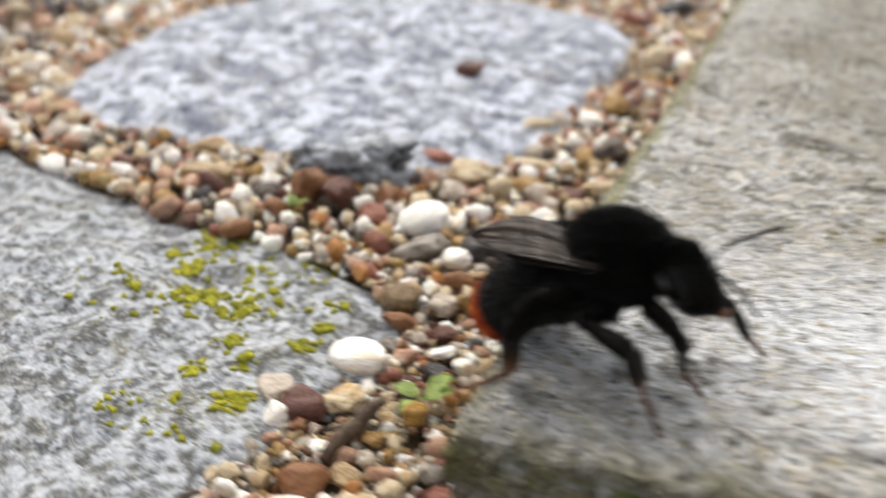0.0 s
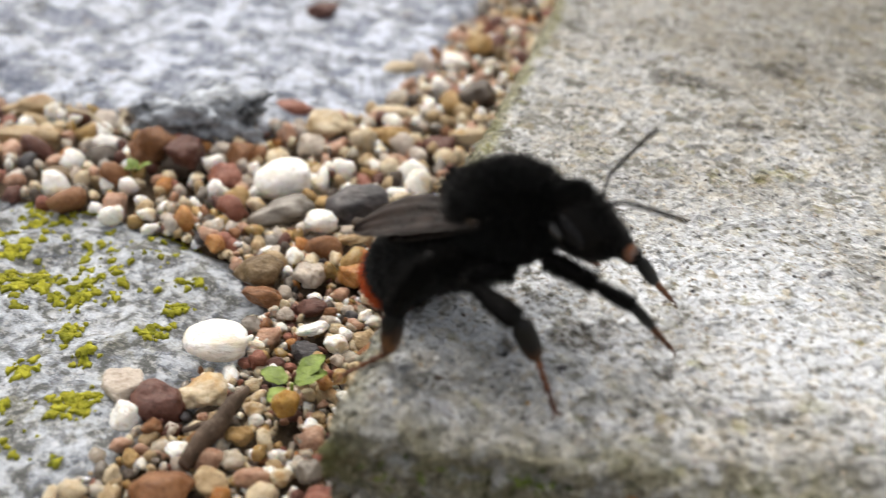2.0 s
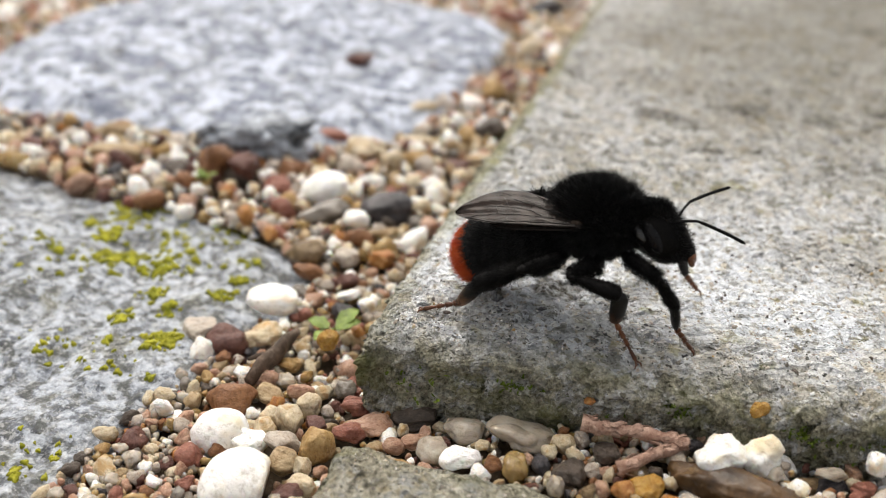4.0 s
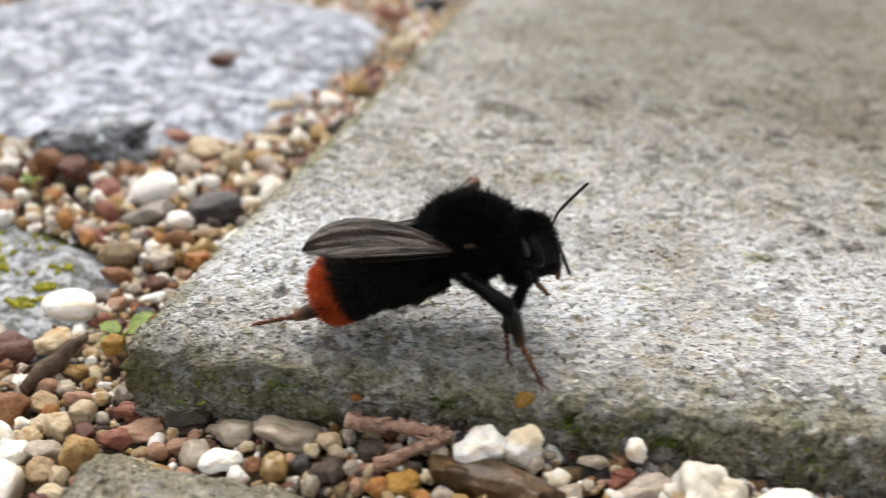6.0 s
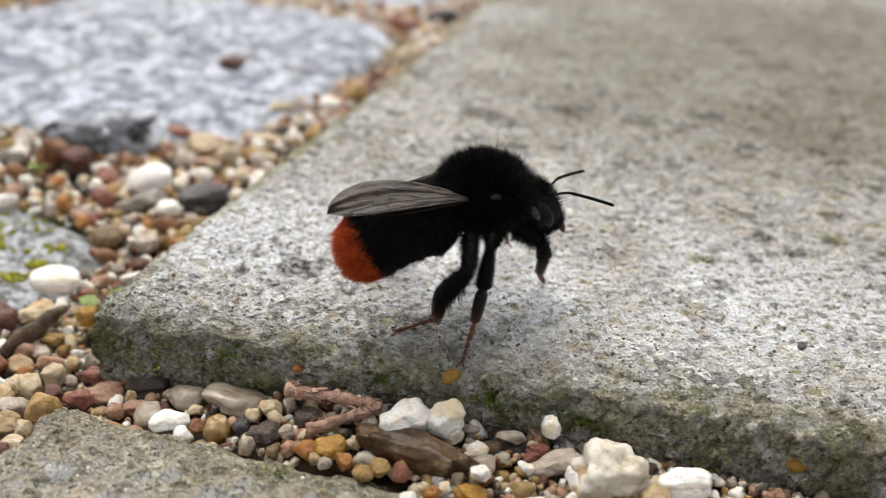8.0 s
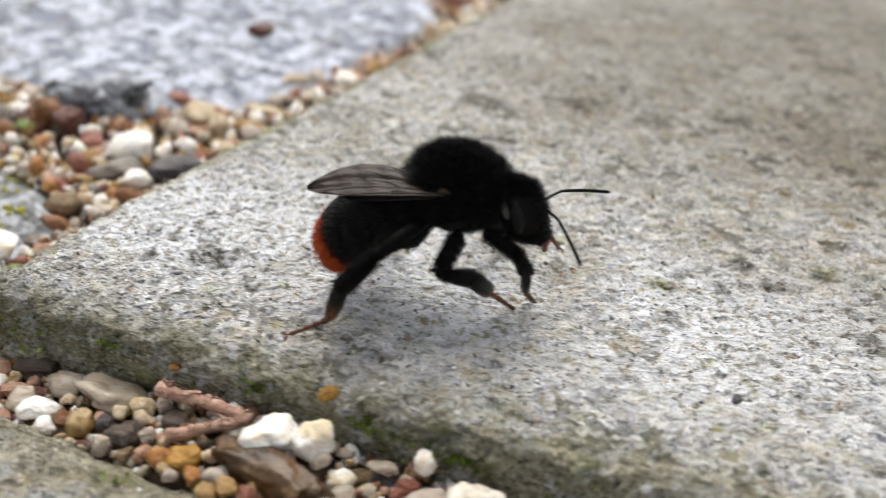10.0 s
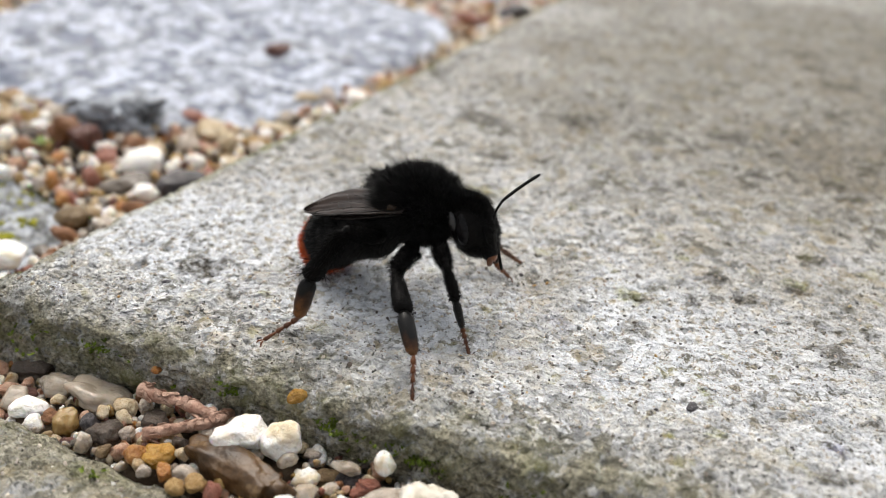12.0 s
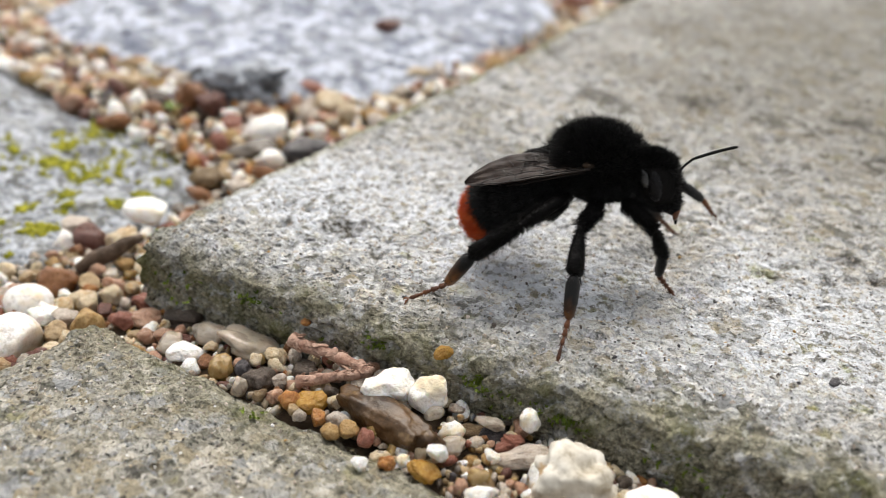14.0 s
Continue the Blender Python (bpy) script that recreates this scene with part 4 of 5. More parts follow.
def straw():
    v, q = tube([(-60, 55.3, -8.4), (-55, 53.2, -7.2), (-50, 50.8, -8.2)], [0.2, 0.22, 0.12], 6)
    w, g = tube([(-49.5, 51.3, -8.4), (-50.8, 54.0, -7.6), (-51.6, 56.6, -8.0)], [0.22, 0.2, 0.1], 6)
    return tagged(new("straw", mesh("straw", *join((v, q), (w, g)), ("straw",))), "thin dry grass stalk lying across the gravel", "straw")


straw()


def leaf_mesh(length, width):
    verts, n, w = [], 9, 7
    for i in range(n):
        k = i / (n - 1)
        half = width * 0.5 * math.sin(math.pi * k ** 0.8) ** 0.75 if 0 < k < 1 else 0.02
        half *= 1 + 0.1 * math.sin(k * 17)
        for j in range(w):
            s = 2 * j / (w - 1) - 1
            verts.append((length * k, half * s, 0.35 * abs(s) * width * 0.25 + length * 0.22 * math.sin(k * 2.4)))
    top = grid_faces(n, w)
    low = [(x, y, z - 0.09) for x, y, z in verts]
    faces = top + [tuple(v + len(verts) for v in q[::-1]) for q in top]
    return mesh("leaf", verts + low, faces, ("leaf",))


def seedling():
    base = tagged(new("seedling"), "small green seedling growing at the slab corner", "seedling")
    base.matrix_basis = place(-9.0, 12.0, -10.8)
    for turn, lift, length, width, out in ((165, -4, 2.8, 2.0, 0.3), (35, 0, 3.0, 2.2, 0.4), (62, 8, 3.2, 2.1, 1.0), (255, -4, 2.4, 1.5, 0.5)):
        part("leaf", leaf_mesh(length, width), base, m=place(out * math.cos(radians(turn)), out * math.sin(radians(turn)), 2.4, 0, -lift, turn))
    part("stem", mesh("stem", *tube([(0, 0, -0.5), (0.1, 0.1, 1.2), (0.2, 0.1, 2.6)], [0.22, 0.2, 0.16], 6), ("leaf",)), base)


seedling()
sprig = tagged(new("seedling"), "tiny green sprig at the granite edge", "seedling")
sprig.matrix_basis = place(-43.0, 44.2, -10.0)
for turn in (20, 150, 260):
    part("leaf", leaf_mesh(2.2, 1.4), sprig, m=place(0, 0, 0.6, 0, -20, turn))


def lichen():
    verts, faces = [], []
    for cx, cy, rx, n in ((-46, 38.5, 5.0, 46), (-42.5, 21, 4.6, 44), (-35, 21.6, 3.6, 30), (-33.5, 15, 1.8, 16), (-29.8, 12.6, 1.7, 10), (-34, 9, 1.8, 12), (-25.8, 17.8, 1.9, 16),
                          (-26, 22, 1.8, 14), (-50.5, 33.5, 2.6, 14), (-51, 28.4, 2.4, 12), (-47.5, 26, 2.4, 14), (-26, 6, 2.4, 26), (-36, 38.2, 3.2, 22),
                          (-32.5, 35.4, 2.6, 18), (-51.6, 19.7, 2.6, 8), (-86, 47, 3.0, 16), (-38, 2, 4, 8), (-27, 27, 2, 10), (-28, -14, 4, 12), (-40, 30, 8, 20), (-34, 26, 8, 16), (-50, 16, 10, 12), (-30, 2, 6, 14), (-46, 39, 3, 30), (-42, 21, 3, 26)):
        for _ in range(n * 2):
            x, y = random.gauss(cx, rx * 0.45), random.gauss(cy, rx * 0.38)
            if not SETT_NEAR.inside(x, y, -0.6):
                continue
            r = 0.12 + 0.45 * random.random() ** 2
            z = SETT_NEAR.z_at(x, y)
            o, k = len(verts), 10
            ph = random.uniform(0, 6)
            tilt = (SETT_NEAR.z_at(x + 0.4, y) - z) / 0.4, (SETT_NEAR.z_at(x, y + 0.4) - z) / 0.4
            verts.append((x, y, z + 0.1 + 0.3 * r))
            for ring, lift in ((0.7, 0.14 + 0.5 * r), (1.0, 0.08 + 0.25 * r), (1.02, -0.15)):
                for j in range(k):
                    a = 2 * math.pi * j / k
                    q = r * ring * (1 + 0.34 * math.sin(3 * a + ph) + 0.24 * math.sin(5 * a - ph) + random.uniform(-0.12, 0.12))
                    dx, dy = q * math.cos(a), q * math.sin(a)
                    verts.append((x + dx, y + dy, z + lift + tilt[0] * dx + tilt[1] * dy))
            faces += [(o, o + 1 + j, o + 1 + (j + 1) % k) for j in range(k)]
            for g in range(2):
                b = o + 1 + g * k
                faces += [(b + j, b + k + j, b + k + (j + 1) % k, b + (j + 1) % k) for j in range(k)]
    return tagged(new("lichen", mesh("lichen", verts, faces, ("lichen",))), "yellow-green lichen flakes growing on the granite sett", "lichen", kind="stuff")


lichen()


def moss(name, label, spots):
    verts, faces = [], []
    for cx, cy, cz, spread, n in spots:
        for _ in range(n):
            x, y, z = random.gauss(cx, spread), random.gauss(cy, spread * 0.5), random.gauss(cz, spread * 0.4)
            for _ in range(5):
                a, e, h = random.uniform(0, 6.28), random.uniform(0.2, 1.3), random.uniform(0.25, 0.55)
                d = Vector((math.cos(a) * math.cos(e), math.sin(a) * math.cos(e) - 0.4, math.sin(e))).normalized() * h
                s = d.cross(Vector((0.3, 0.2, 1))).normalized() * 0.09
                p, o = Vector((x, y, z)), len(verts)
                verts += [tuple(p - s), tuple(p + s), tuple(p + d * 0.6 + s * 1.2), tuple(p + d), tuple(p + d * 0.6 - s * 1.2)]
                faces.append((o, o + 1, o + 2, o + 3, o + 4))
    return tagged(new(name, mesh(name, verts, faces, ("moss",))), label, "moss", kind="stuff")


moss("moss", "bright green moss tufts on the slab's worn edge",
     [(13.2, 2.6, -3.2, 1.1, 60), (28.0, 3.6, -2.9, 0.8, 50), (39.6, 4.4, -3.6, 0.9, 45), (48.5, 5.0, -3.8, 1.0, 45), (22, 3.2, -4.2, 2.0, 30), (4, 1.4, -4.5, 2, 30), (58, 6.2, -4, 2.2, 50),
      (44, 4.8, -4.4, 2.0, 30), (24, -9, -5.7, 0.7, 8), (-0.6, 60, -2.5, 1.0, 20), (-0.4, 20, -2.5, 0.8, 12)])


def slab_grit(name, label, count, xr, yr, height):
    """Sand grains that stand out of the worn concrete."""
    tints = ["white", "pale", "grey", "slate", "tan", "dark", "glassy", "cream"]
    odds = ["white"] * 8 + ["pale"] * 40 + ["grey"] * 14 + ["slate"] * 5 + ["tan"] + ["dark"] * 5 + ["glassy"] * 20 + ["cream"] * 2
    verts, faces, index, o = [], [], [], 0
    for _ in range(count):
        x, y = random.uniform(*xr), random.uniform(*yr)
        z = height(x, y)
        if z is None:
            continue
        r = 0.06 + 0.2 * random.random() ** 4
        v, q = random.choice(GRIT)
        m = np.array(Euler([random.uniform(0, 6.28) for _ in range(3)]).to_matrix())
        verts.append((v * (1.2 * r, r, 0.7 * r)) @ m.T + (x, y, z - 0.25 * r))
        faces += [tuple(i + o for i in g) for g in q]
        index += [tints.index(random.choice(odds))] * len(q)
        o += len(v)
    return tagged(new(name, mesh(name, np.concatenate(verts), faces, tints, index, smooth=False)), label, "sand grains", kind="stuff")


slab_grit("sand_grains", "tiny sand grains standing out of the worn slab", 7000, (1.0, 90), (3, 56), lambda x, y: slab_height(x, y, front_a(x) * (1 - (y - front_a(x)) / 400)) if y > front_a(x) + 1.0 else None)
slab_grit("sand_grains", "tiny sand grains standing out of the damp slab", 1600, (1.5, 45), (-32, -8), lambda x, y: -5.4 + slab_height(x - 0.5, -6.4 - y, 0.0, False) if y < -7.6 else None)

# ---- the bumblebee: shapes in its own space, x ahead, y to its left, z up ----


def hairs(points, normals, length, lean, spread, width, rng, clump=0.0):
    """Many fine bent hairs on a skin: three-sided spikes. lean: the way they are combed; clump: how far neighbours lean together."""
    p, n = np.asarray(points, float), np.asarray(normals, float)
    c = len(p)
    d = n + np.asarray(lean) + rng.normal(0, spread, (c, 3))
    if clump:
        d += clump * np.array([noise.noise_vector(Vector(q) * 0.9)[:] for q in p])
    d /= np.linalg.norm(d, axis=1)[:, None]
    ln = (np.asarray(length) * rng.uniform(0.55, 1.15, c))[:, None]
    s = np.cross(d, rng.normal(0, 1, (c, 3)))
    s /= np.linalg.norm(s, axis=1)[:, None]
    t = np.cross(d, s)
    bent = d + 0.35 * np.asarray(lean) + rng.normal(0, 0.16, (c, 3))
    bent /= np.linalg.norm(bent, axis=1)[:, None]
    mid, tip = p + d * ln * 0.55, p + d * ln * 0.55 + bent * ln * 0.45
    ring = [s, -0.5 * s + 0.87 * t, -0.5 * s - 0.87 * t]
    base = [p - n * 0.1 + r * width for r in ring]
    half = [mid + r * width * 0.75 for r in ring]
    verts = np.stack(base + half + [tip], 1).reshape(-1, 3)
    faces = []
    for i in range(c):
        o = 7 * i
        for k in range(3):
            m = (k + 1) % 3
            faces.append((o + k, o + m, o + 3 + m, o + 3 + k))
            faces.append((o + 3 + k, o + 3 + m, o + 6))
    return verts, faces


def both_hairs(*sets):
    """Several sets of hairs as one."""
    verts, faces, o = [], [], 0
    for v, q in sets:
        verts.append(v)
        faces += [tuple(i + o for i in g) for g in q]
        o += len(v)
    return np.concatenate(verts), faces


class Skin:
    """A body of rounded cross-sections along x: rows of x, half width, half height, middle's z."""

    def __init__(self, rows):
        self.rows = np.array(rows, float)
        x = self.rows[:, 0]
        self.x0, self.x1 = x[0], x[-1]

    def at(self, x, a):
        r = self.rows
        w, h, z = (np.interp(x, r[:, 0], r[:, k]) for k in (1, 2, 3))
        return np.stack([x, w * np.cos(a), z + h * np.sin(a)], -1)

    def mesh(self, name, mats, n=44, sides=32, plates=()):
        """plates: where along x the hind rim of each body plate stands over the next."""
        u = 0.5 - 0.5 * np.cos(np.linspace(0, math.pi, n))
        xs = self.x0 + (self.x1 - self.x0) * u
        verts = []
        for x in xs:
            p = self.at(np.full(sides, x), np.linspace(0, 2 * math.pi, sides, endpoint=False))
            k = 1.0
            for rim in plates:
                if rim - 0.7 < x <= rim:
                    k = 1 - 0.06 * (1 - (rim - x) / 0.7)
            p[:, 1:] *= k
            verts += [tuple(q) for q in p]
        faces = grid_faces(n, sides, True) + [tuple(range(sides))[::-1], tuple((n - 1) * sides + k for k in range(sides))]
        return mesh(name, verts, [q[::-1] for q in faces], mats)

    def sample(self, count, rng, lo=0.0, hi=1.0):
        xs = self.x0 + (self.x1 - self.x0) * rng.uniform(lo, hi, count * 3)
        w = np.interp(xs, self.rows[:, 0], self.rows[:, 1])
        keep = rng.uniform(0, self.rows[:, 1].max(), len(xs)) < w + 0.3
        xs = xs[keep][:count]
        a = rng.uniform(0, 2 * math.pi, len(xs))
        p, e = self.at(xs, a), 0.05
        dx = self.at(np.clip(xs + e, self.x0, self.x1), a) - self.at(np.clip(xs - e, self.x0, self.x1), a)
        da = self.at(xs, a + e) - self.at(xs, a - e)
        n = np.cross(da, dx)
        centre = np.stack([xs, 0 * xs, np.interp(xs, self.rows[:, 0], self.rows[:, 3])], -1)
        flip = (n * (p - centre)).sum(1) < 0
        n[flip] *= -1
        return p, n / (np.linalg.norm(n, axis=1)[:, None] + 1e-9)


def egg(x0, x1, w, h, z0, z1, n=15, blunt=0.55, tail=0.55):
    rows = []
    for i in range(n):
        k = i / (n - 1)
        s = math.sin(math.pi * (k ** 1.0)) ** (tail if k < 0.5 else blunt)
        rows.append((x0 + (x1 - x0) * k, max(0.03, w * s), max(0.03, h * s), z0 + (z1 - z0) * k))
    return Skin(rows)


rng = np.random.default_rng(5)
bee = tagged(new("bumblebee"), "black furry bumblebee with an orange-red tail on concrete", "bumblebee")

thorax_skin = egg(-5.0, 4.6, 3.75, 3.4, 0.1, -0.2)
thorax = part("thorax", thorax_skin.mesh("thorax", ("chitin",)), bee)
p, n = thorax_skin.sample(19000, rng)
upper = 1.0 + 0.5 * np.clip(n[:, 2], -0.5, 1)
pile = hairs(p, n, 0.98 * upper, (-0.25, 0, 0.1), 0.3, 0.026, rng, 0.45)
p, n = thorax_skin.sample(1300, rng)
guard = hairs(p, n, 1.8 * (1.0 + 0.3 * np.clip(n[:, 2], -0.6, 1)), (-0.3, 0, 0.15), 0.34, 0.022, rng, 0.5)
p, n = thorax_skin.sample(900, rng, 0.0, 0.24)
ruff = hairs(p, n, 1.6, (-0.9, 0, 0.5), 0.3, 0.02, rng, 0.6)
part("fur", mesh("thorax_fur", *both_hairs(pile, guard, ruff), ("fur",), smooth=False), thorax, "dense black velvety fur")

# the abdomen turns about its waist
WAIST = (-3.1, 0, -1.15)
PLATES = (-10.0, -8.4, -6.6, -4.7, -2.8)
abdomen_skin = Skin([(-11.9, 0.05, 0.05, -1.0), (-11.7, 1.1, 1.0, -1.0), (-11.2, 2.1, 1.85, -0.95), (-10.0, 3.1, 2.5, -0.65), (-8.2, 3.8, 2.85, -0.3), (-6.4, 4.1, 2.95, -0.02), (-4.6, 4.1, 3.0, 0.05),
                     (-2.8, 3.9, 3.3, -0.2), (-1.2, 3.2, 2.9, 0.0), (0.2, 2.0, 2.0, 0.2), (0.9, 0.8, 0.8, 0.2)])
abdomen = part("abdomen", abdomen_skin.mesh("abdomen", ("body_chitin",), 90, 44, PLATES), bee)
abdomen.matrix_basis = place(*WAIST)
p, n = abdomen_skin.sample(11000, rng, 0.33, 1.0)
sets = [hairs(p, n, 0.75 - 0.35 * np.clip(n[:, 2], 0, 1), (-0.9, 0, -0.1), 0.22, 0.024, rng, 0.3)]
for rim in PLATES[2:]:  # a fringe on the hind rim of each plate
    k = (rim - abdomen_skin.x0) / (abdomen_skin.x1 - abdomen_skin.x0)
    p, n = abdomen_skin.sample(900, rng, k, k + 0.035)
    sets.append(hairs(p, n, 1.3 - 0.6 * np.clip(n[:, 2], 0, 1), (-1.5, 0, -0.1), 0.22, 0.022, rng, 0.3))
part("fur", mesh("abdomen_fur", *both_hairs(*sets), ("fur",), smooth=False), abdomen, "short black fur combed backwards")
p, n = abdomen_skin.sample(15000, rng, 0.0, 0.34)
# the red reaches further forward below than above, and mingles with the black
under = p[:, 0] > -11.9 + 12.8 * (0.205 - 0.045 * n[:, 2]) + rng.normal(0, 0.3, len(p))
part("fur", mesh("rear_fur", *hairs(p[under], n[under], 0.9, (-0.8, 0, -0.1), 0.2, 0.03, rng), ("fur",), smooth=False), abdomen, "black fur before the red tail")
p, n = p[~under], n[~under]
part("tail_fur", mesh("tail_fur", *hairs(p, n, 1.15, (-0.9, 0, -0.15), 0.26, 0.021, rng, 0.35), ("red_fur",), smooth=False), abdomen, "bright orange-red tail fur")

# the head
head_skin = Skin([(-2.3, 0.5, 0.7, 0.5), (-2.0, 1.45, 1.7, 0.42), (-1.4, 2.0, 2.4, 0.3), (-0.5, 2.2, 2.75, 0.1), (0.4, 2.05, 2.75, -0.1), (1.2, 1.65, 2.5, -0.35), (1.8, 1.05, 2.0, -0.7), (2.15, 0.4, 1.1, -1.0)])
head = part("head", head_skin.mesh("head", ("body_chitin",), 40, 36), bee)
HEAD = place(5.7, 0, -1.4, 0, -14, 0)
head.matrix_basis = HEAD
p, n = head_skin.sample(6500, rng)
side_on = (np.abs(p[:, 1]) > 1.25) & (p[:, 2] > -1.7) & (p[:, 2] < 2.1) & (p[:, 0] > -1.9)
keep = ~side_on
face = hairs(p[keep], n[keep], 0.55 + 0.3 * np.clip(n[keep][:, 2], 0, 1), (0, 0, 0.1), 0.32, 0.022, rng, 0.3)
crown = (p[:, 2] > 1.7) & keep
tuft = hairs(p[crown], n[crown], 1.05, (0.1, 0, 0.3), 0.3, 0.02, rng, 0.4)
part("fur", mesh("head_fur", *both_hairs(face, tuft), ("fur",), smooth=False), head, "short black face fur with a tuft on the crown")
for side in (-1, 1):
    v, q = ico(4)
    part("compound_eye", mesh("compound_eye", v * (0.8, 0.5, 1.6), q, ("eye",)), head, "glossy oval black eye", place(-0.35, 1.78 * side, 0.35, 9 * side, -10, 14 * side))
# glossy bumps added behind the eyes to give the pale sky glint
for side in (-1, 1):
    v, q = ico(3)
    part("cheek", mesh("cheek", v * (0.48, 0.36, 1.0), q, ("gloss_chitin",)), head, "shiny rim added behind the eye for its glint", place(-1.3, 1.92 * side, 1.15, 12 * side, -12, 0))
v, q = pebble_shape(3.0, 3, 0.1)
part("muzzle", mesh("muzzle", v * (0.85, 1.05, 1.55), q, ("body_chitin",)), head, m=place(1.2, 0, -2.1, 0, -16, 0))
v, q = pebble_shape(4.0, 3, 0.1)
part("labrum", mesh("labrum", v * (0.3, 0.72, 0.42), q, ("amber_chitin",)), head, "amber-brown lip", place(1.78, 0, -3.05, 0, 10, 0))
for side in (-1, 1):
    v, q = pebble_shape(6.0 + side, 3, 0.15)
    part("mandible", mesh("mandible", v * (0.3, 0.42, 0.62), q, ("amber_chitin",)), head, "amber-tipped mandible", place(1.62, 0.48 * side, -3.3, 10 * side, 12, 0))

# antennae: a scape and a jointed lash, along x, bent at the elbow
ANTENNAE = {}
for side in (-1, 1):
    scape_v, scape_q = tube([(-0.2, 0, 0), (0.2, 0, 0.0), (1.0, 0, 0.12), (1.9, 0, 0.1)], [0.2, 0.13, 0.12, 0.14], 8)
    lash, radii = [], []
    for i in range(23):
        k = i / 22
        lash.append((1.9 + 4.2 * k, 0, 0.1 - 2.1 * (0.8 * k + 0.2 * k * k)))
        radii.append((0.15 if i % 2 else 0.175) * (0.8 if i < 2 else 1.0 if i < 22 else 0.6))
    ANTENNAE[side] = part("antenna", mesh("antenna", *join((scape_v, scape_q), tube(lash, radii, 8)), ("chitin",)), head, "thin black elbowed antenna")


def wing(name, length, width, side, label):
    """A smoky wing along -x, its leading edge outwards, with raised veins and puckered cells."""
    rows, cols = 44, 22

    def edge(k):
        taper = max(0.0, 1 - max(0.0, (k - 0.62) / 0.38) ** 2.6) ** 0.5
        lead = width * (0.12 + 0.1 * math.sin(math.pi * k * 0.9))
        broad = width * (0.16 + 0.84 * math.sin(math.pi * min(1.0, k * 0.78)) ** 0.85)
        mid = lead - 0.22 * broad
        return mid + (lead - mid) * taper, mid + (lead - broad - mid) * taper

    def spot(k, s):
        lead, trail = edge(k)
        y = lead + (trail - lead) * s
        pucker = 0.05 * math.sin(26 * s + 5 * k) * min(1, 3 * k) + 0.03 * math.sin(34 * k - 9 * s)
        return (-length * k, y * side, 0.14 * math.sin(7 * s + 3 * k) * (0.4 + k) - 0.55 * (s - 0.3) ** 2 * width * 0.22 + pucker - 0.3 * k * k)

    top = [spot(i / (rows - 1), j / (cols - 1)) for i in range(rows) for j in range(cols)]
    low = [(x, y, z - 0.03) for x, y, z in top]
    quads = grid_faces(rows, cols)
    ob = part(name, mesh(name, top + low, quads + [tuple(v + len(top) for v in q[::-1]) for q in quads], ("wing",)), bee, label)
    # leading edge, long veins, then the cross veins that close the cells
    for thick, path in ((0.15, ((0, 0.06), (0.3, 0.03), (0.66, 0.03), (0.9, 0.06))), (0.1, ((0, 0.2), (0.3, 0.14), (0.55, 0.1), (0.68, 0.04))),
                        (0.1, ((0, 0.42), (0.25, 0.36), (0.5, 0.33), (0.66, 0.3), (0.8, 0.2), (0.86, 0.08))), (0.09, ((0, 0.7), (0.2, 0.66), (0.42, 0.66), (0.6, 0.72))),
                        (0.08, ((0.3, 0.35), (0.42, 0.5), (0.6, 0.52), (0.78, 0.48))), (0.08, ((0.42, 0.66), (0.44, 0.5))), (0.08, ((0.36, 0.13), (0.38, 0.35))), (0.07, ((0.54, 0.33), (0.56, 0.52))),
                        (0.07, ((0.66, 0.3), (0.7, 0.5))), (0.07, ((0.57, 0.1), (0.6, 0.31))), (0.06, ((0.6, 0.52), (0.66, 0.74))), (0.06, ((0.05, 0.88), (0.3, 0.9), (0.44, 0.97)))):
        line = []
        for (k0, s0), (k1, s1) in zip(path, path[1:]):
            line += [spot(k0 + (k1 - k0) * i / 5, s0 + (s1 - s0) * i / 5) for i in range(5)]
        line.append(spot(*path[-1]))
        part("vein", mesh("vein", *tube(line, [thick * (0.8 - 0.25 * i / len(line)) for i in range(len(line))], 5), ("vein_chitin",)), ob)
    return ob


WINGS = []
for side in (-1, 1):
    low = wing("hindwing", 8.8, 3.4, side, "small smoky-brown hindwing folded under the forewing")
    top = wing("forewing", 12.8, 4.5, side, "smoky translucent forewing folded over the back")
    under = 0.4 if side > 0 else 0.0  # the left wing lies below the right one
    WINGS += [(low, lambda pitch, roll, turn, ahead, s=side, u=under: place(-1.9 + ahead + 4 * u, 3.6 * s, 0.75 - u, (roll - 2) * s, pitch - 1.5 - 15 * u, (turn - 2 + 25 * u) * s)),
              (top, lambda pitch, roll, turn, ahead, s=side, u=under: place(-1.4 + ahead + 4 * u, 3.8 * s, 1.2 - u, roll * s, pitch - 18 * u, (turn + 25 * u) * s))]
v, q = ico(3)
for side in (-1, 1):
    part("wing_root", mesh("wing_root", v * (0.6, 0.3, 0.32), q, ("brown_chitin",)), bee, "small brown plate over the wing root", place(-0.9, 3.85 * side, 1.2, 0, 0, 10 * side))

# legs: thigh, shin, broad first foot joint and thin foot, each along x
LEGS = {"fore": (4.2, 3.9, 2.9, 2.7), "middle": (4.5, 4.9, 4.1, 4.0), "hind": (5.7, 6.0, 4.3, 4.0)}
HIPS = {"fore": (2.6, 1.9, -2.9), "middle": (0.5, 2.6, -3.2), "hind": (-2.7, 3.5, -2.3)}
BROAD = {"fore": (0.68, 0.58), "middle": (1.05, 0.88), "hind": (1.25, 1.02)}


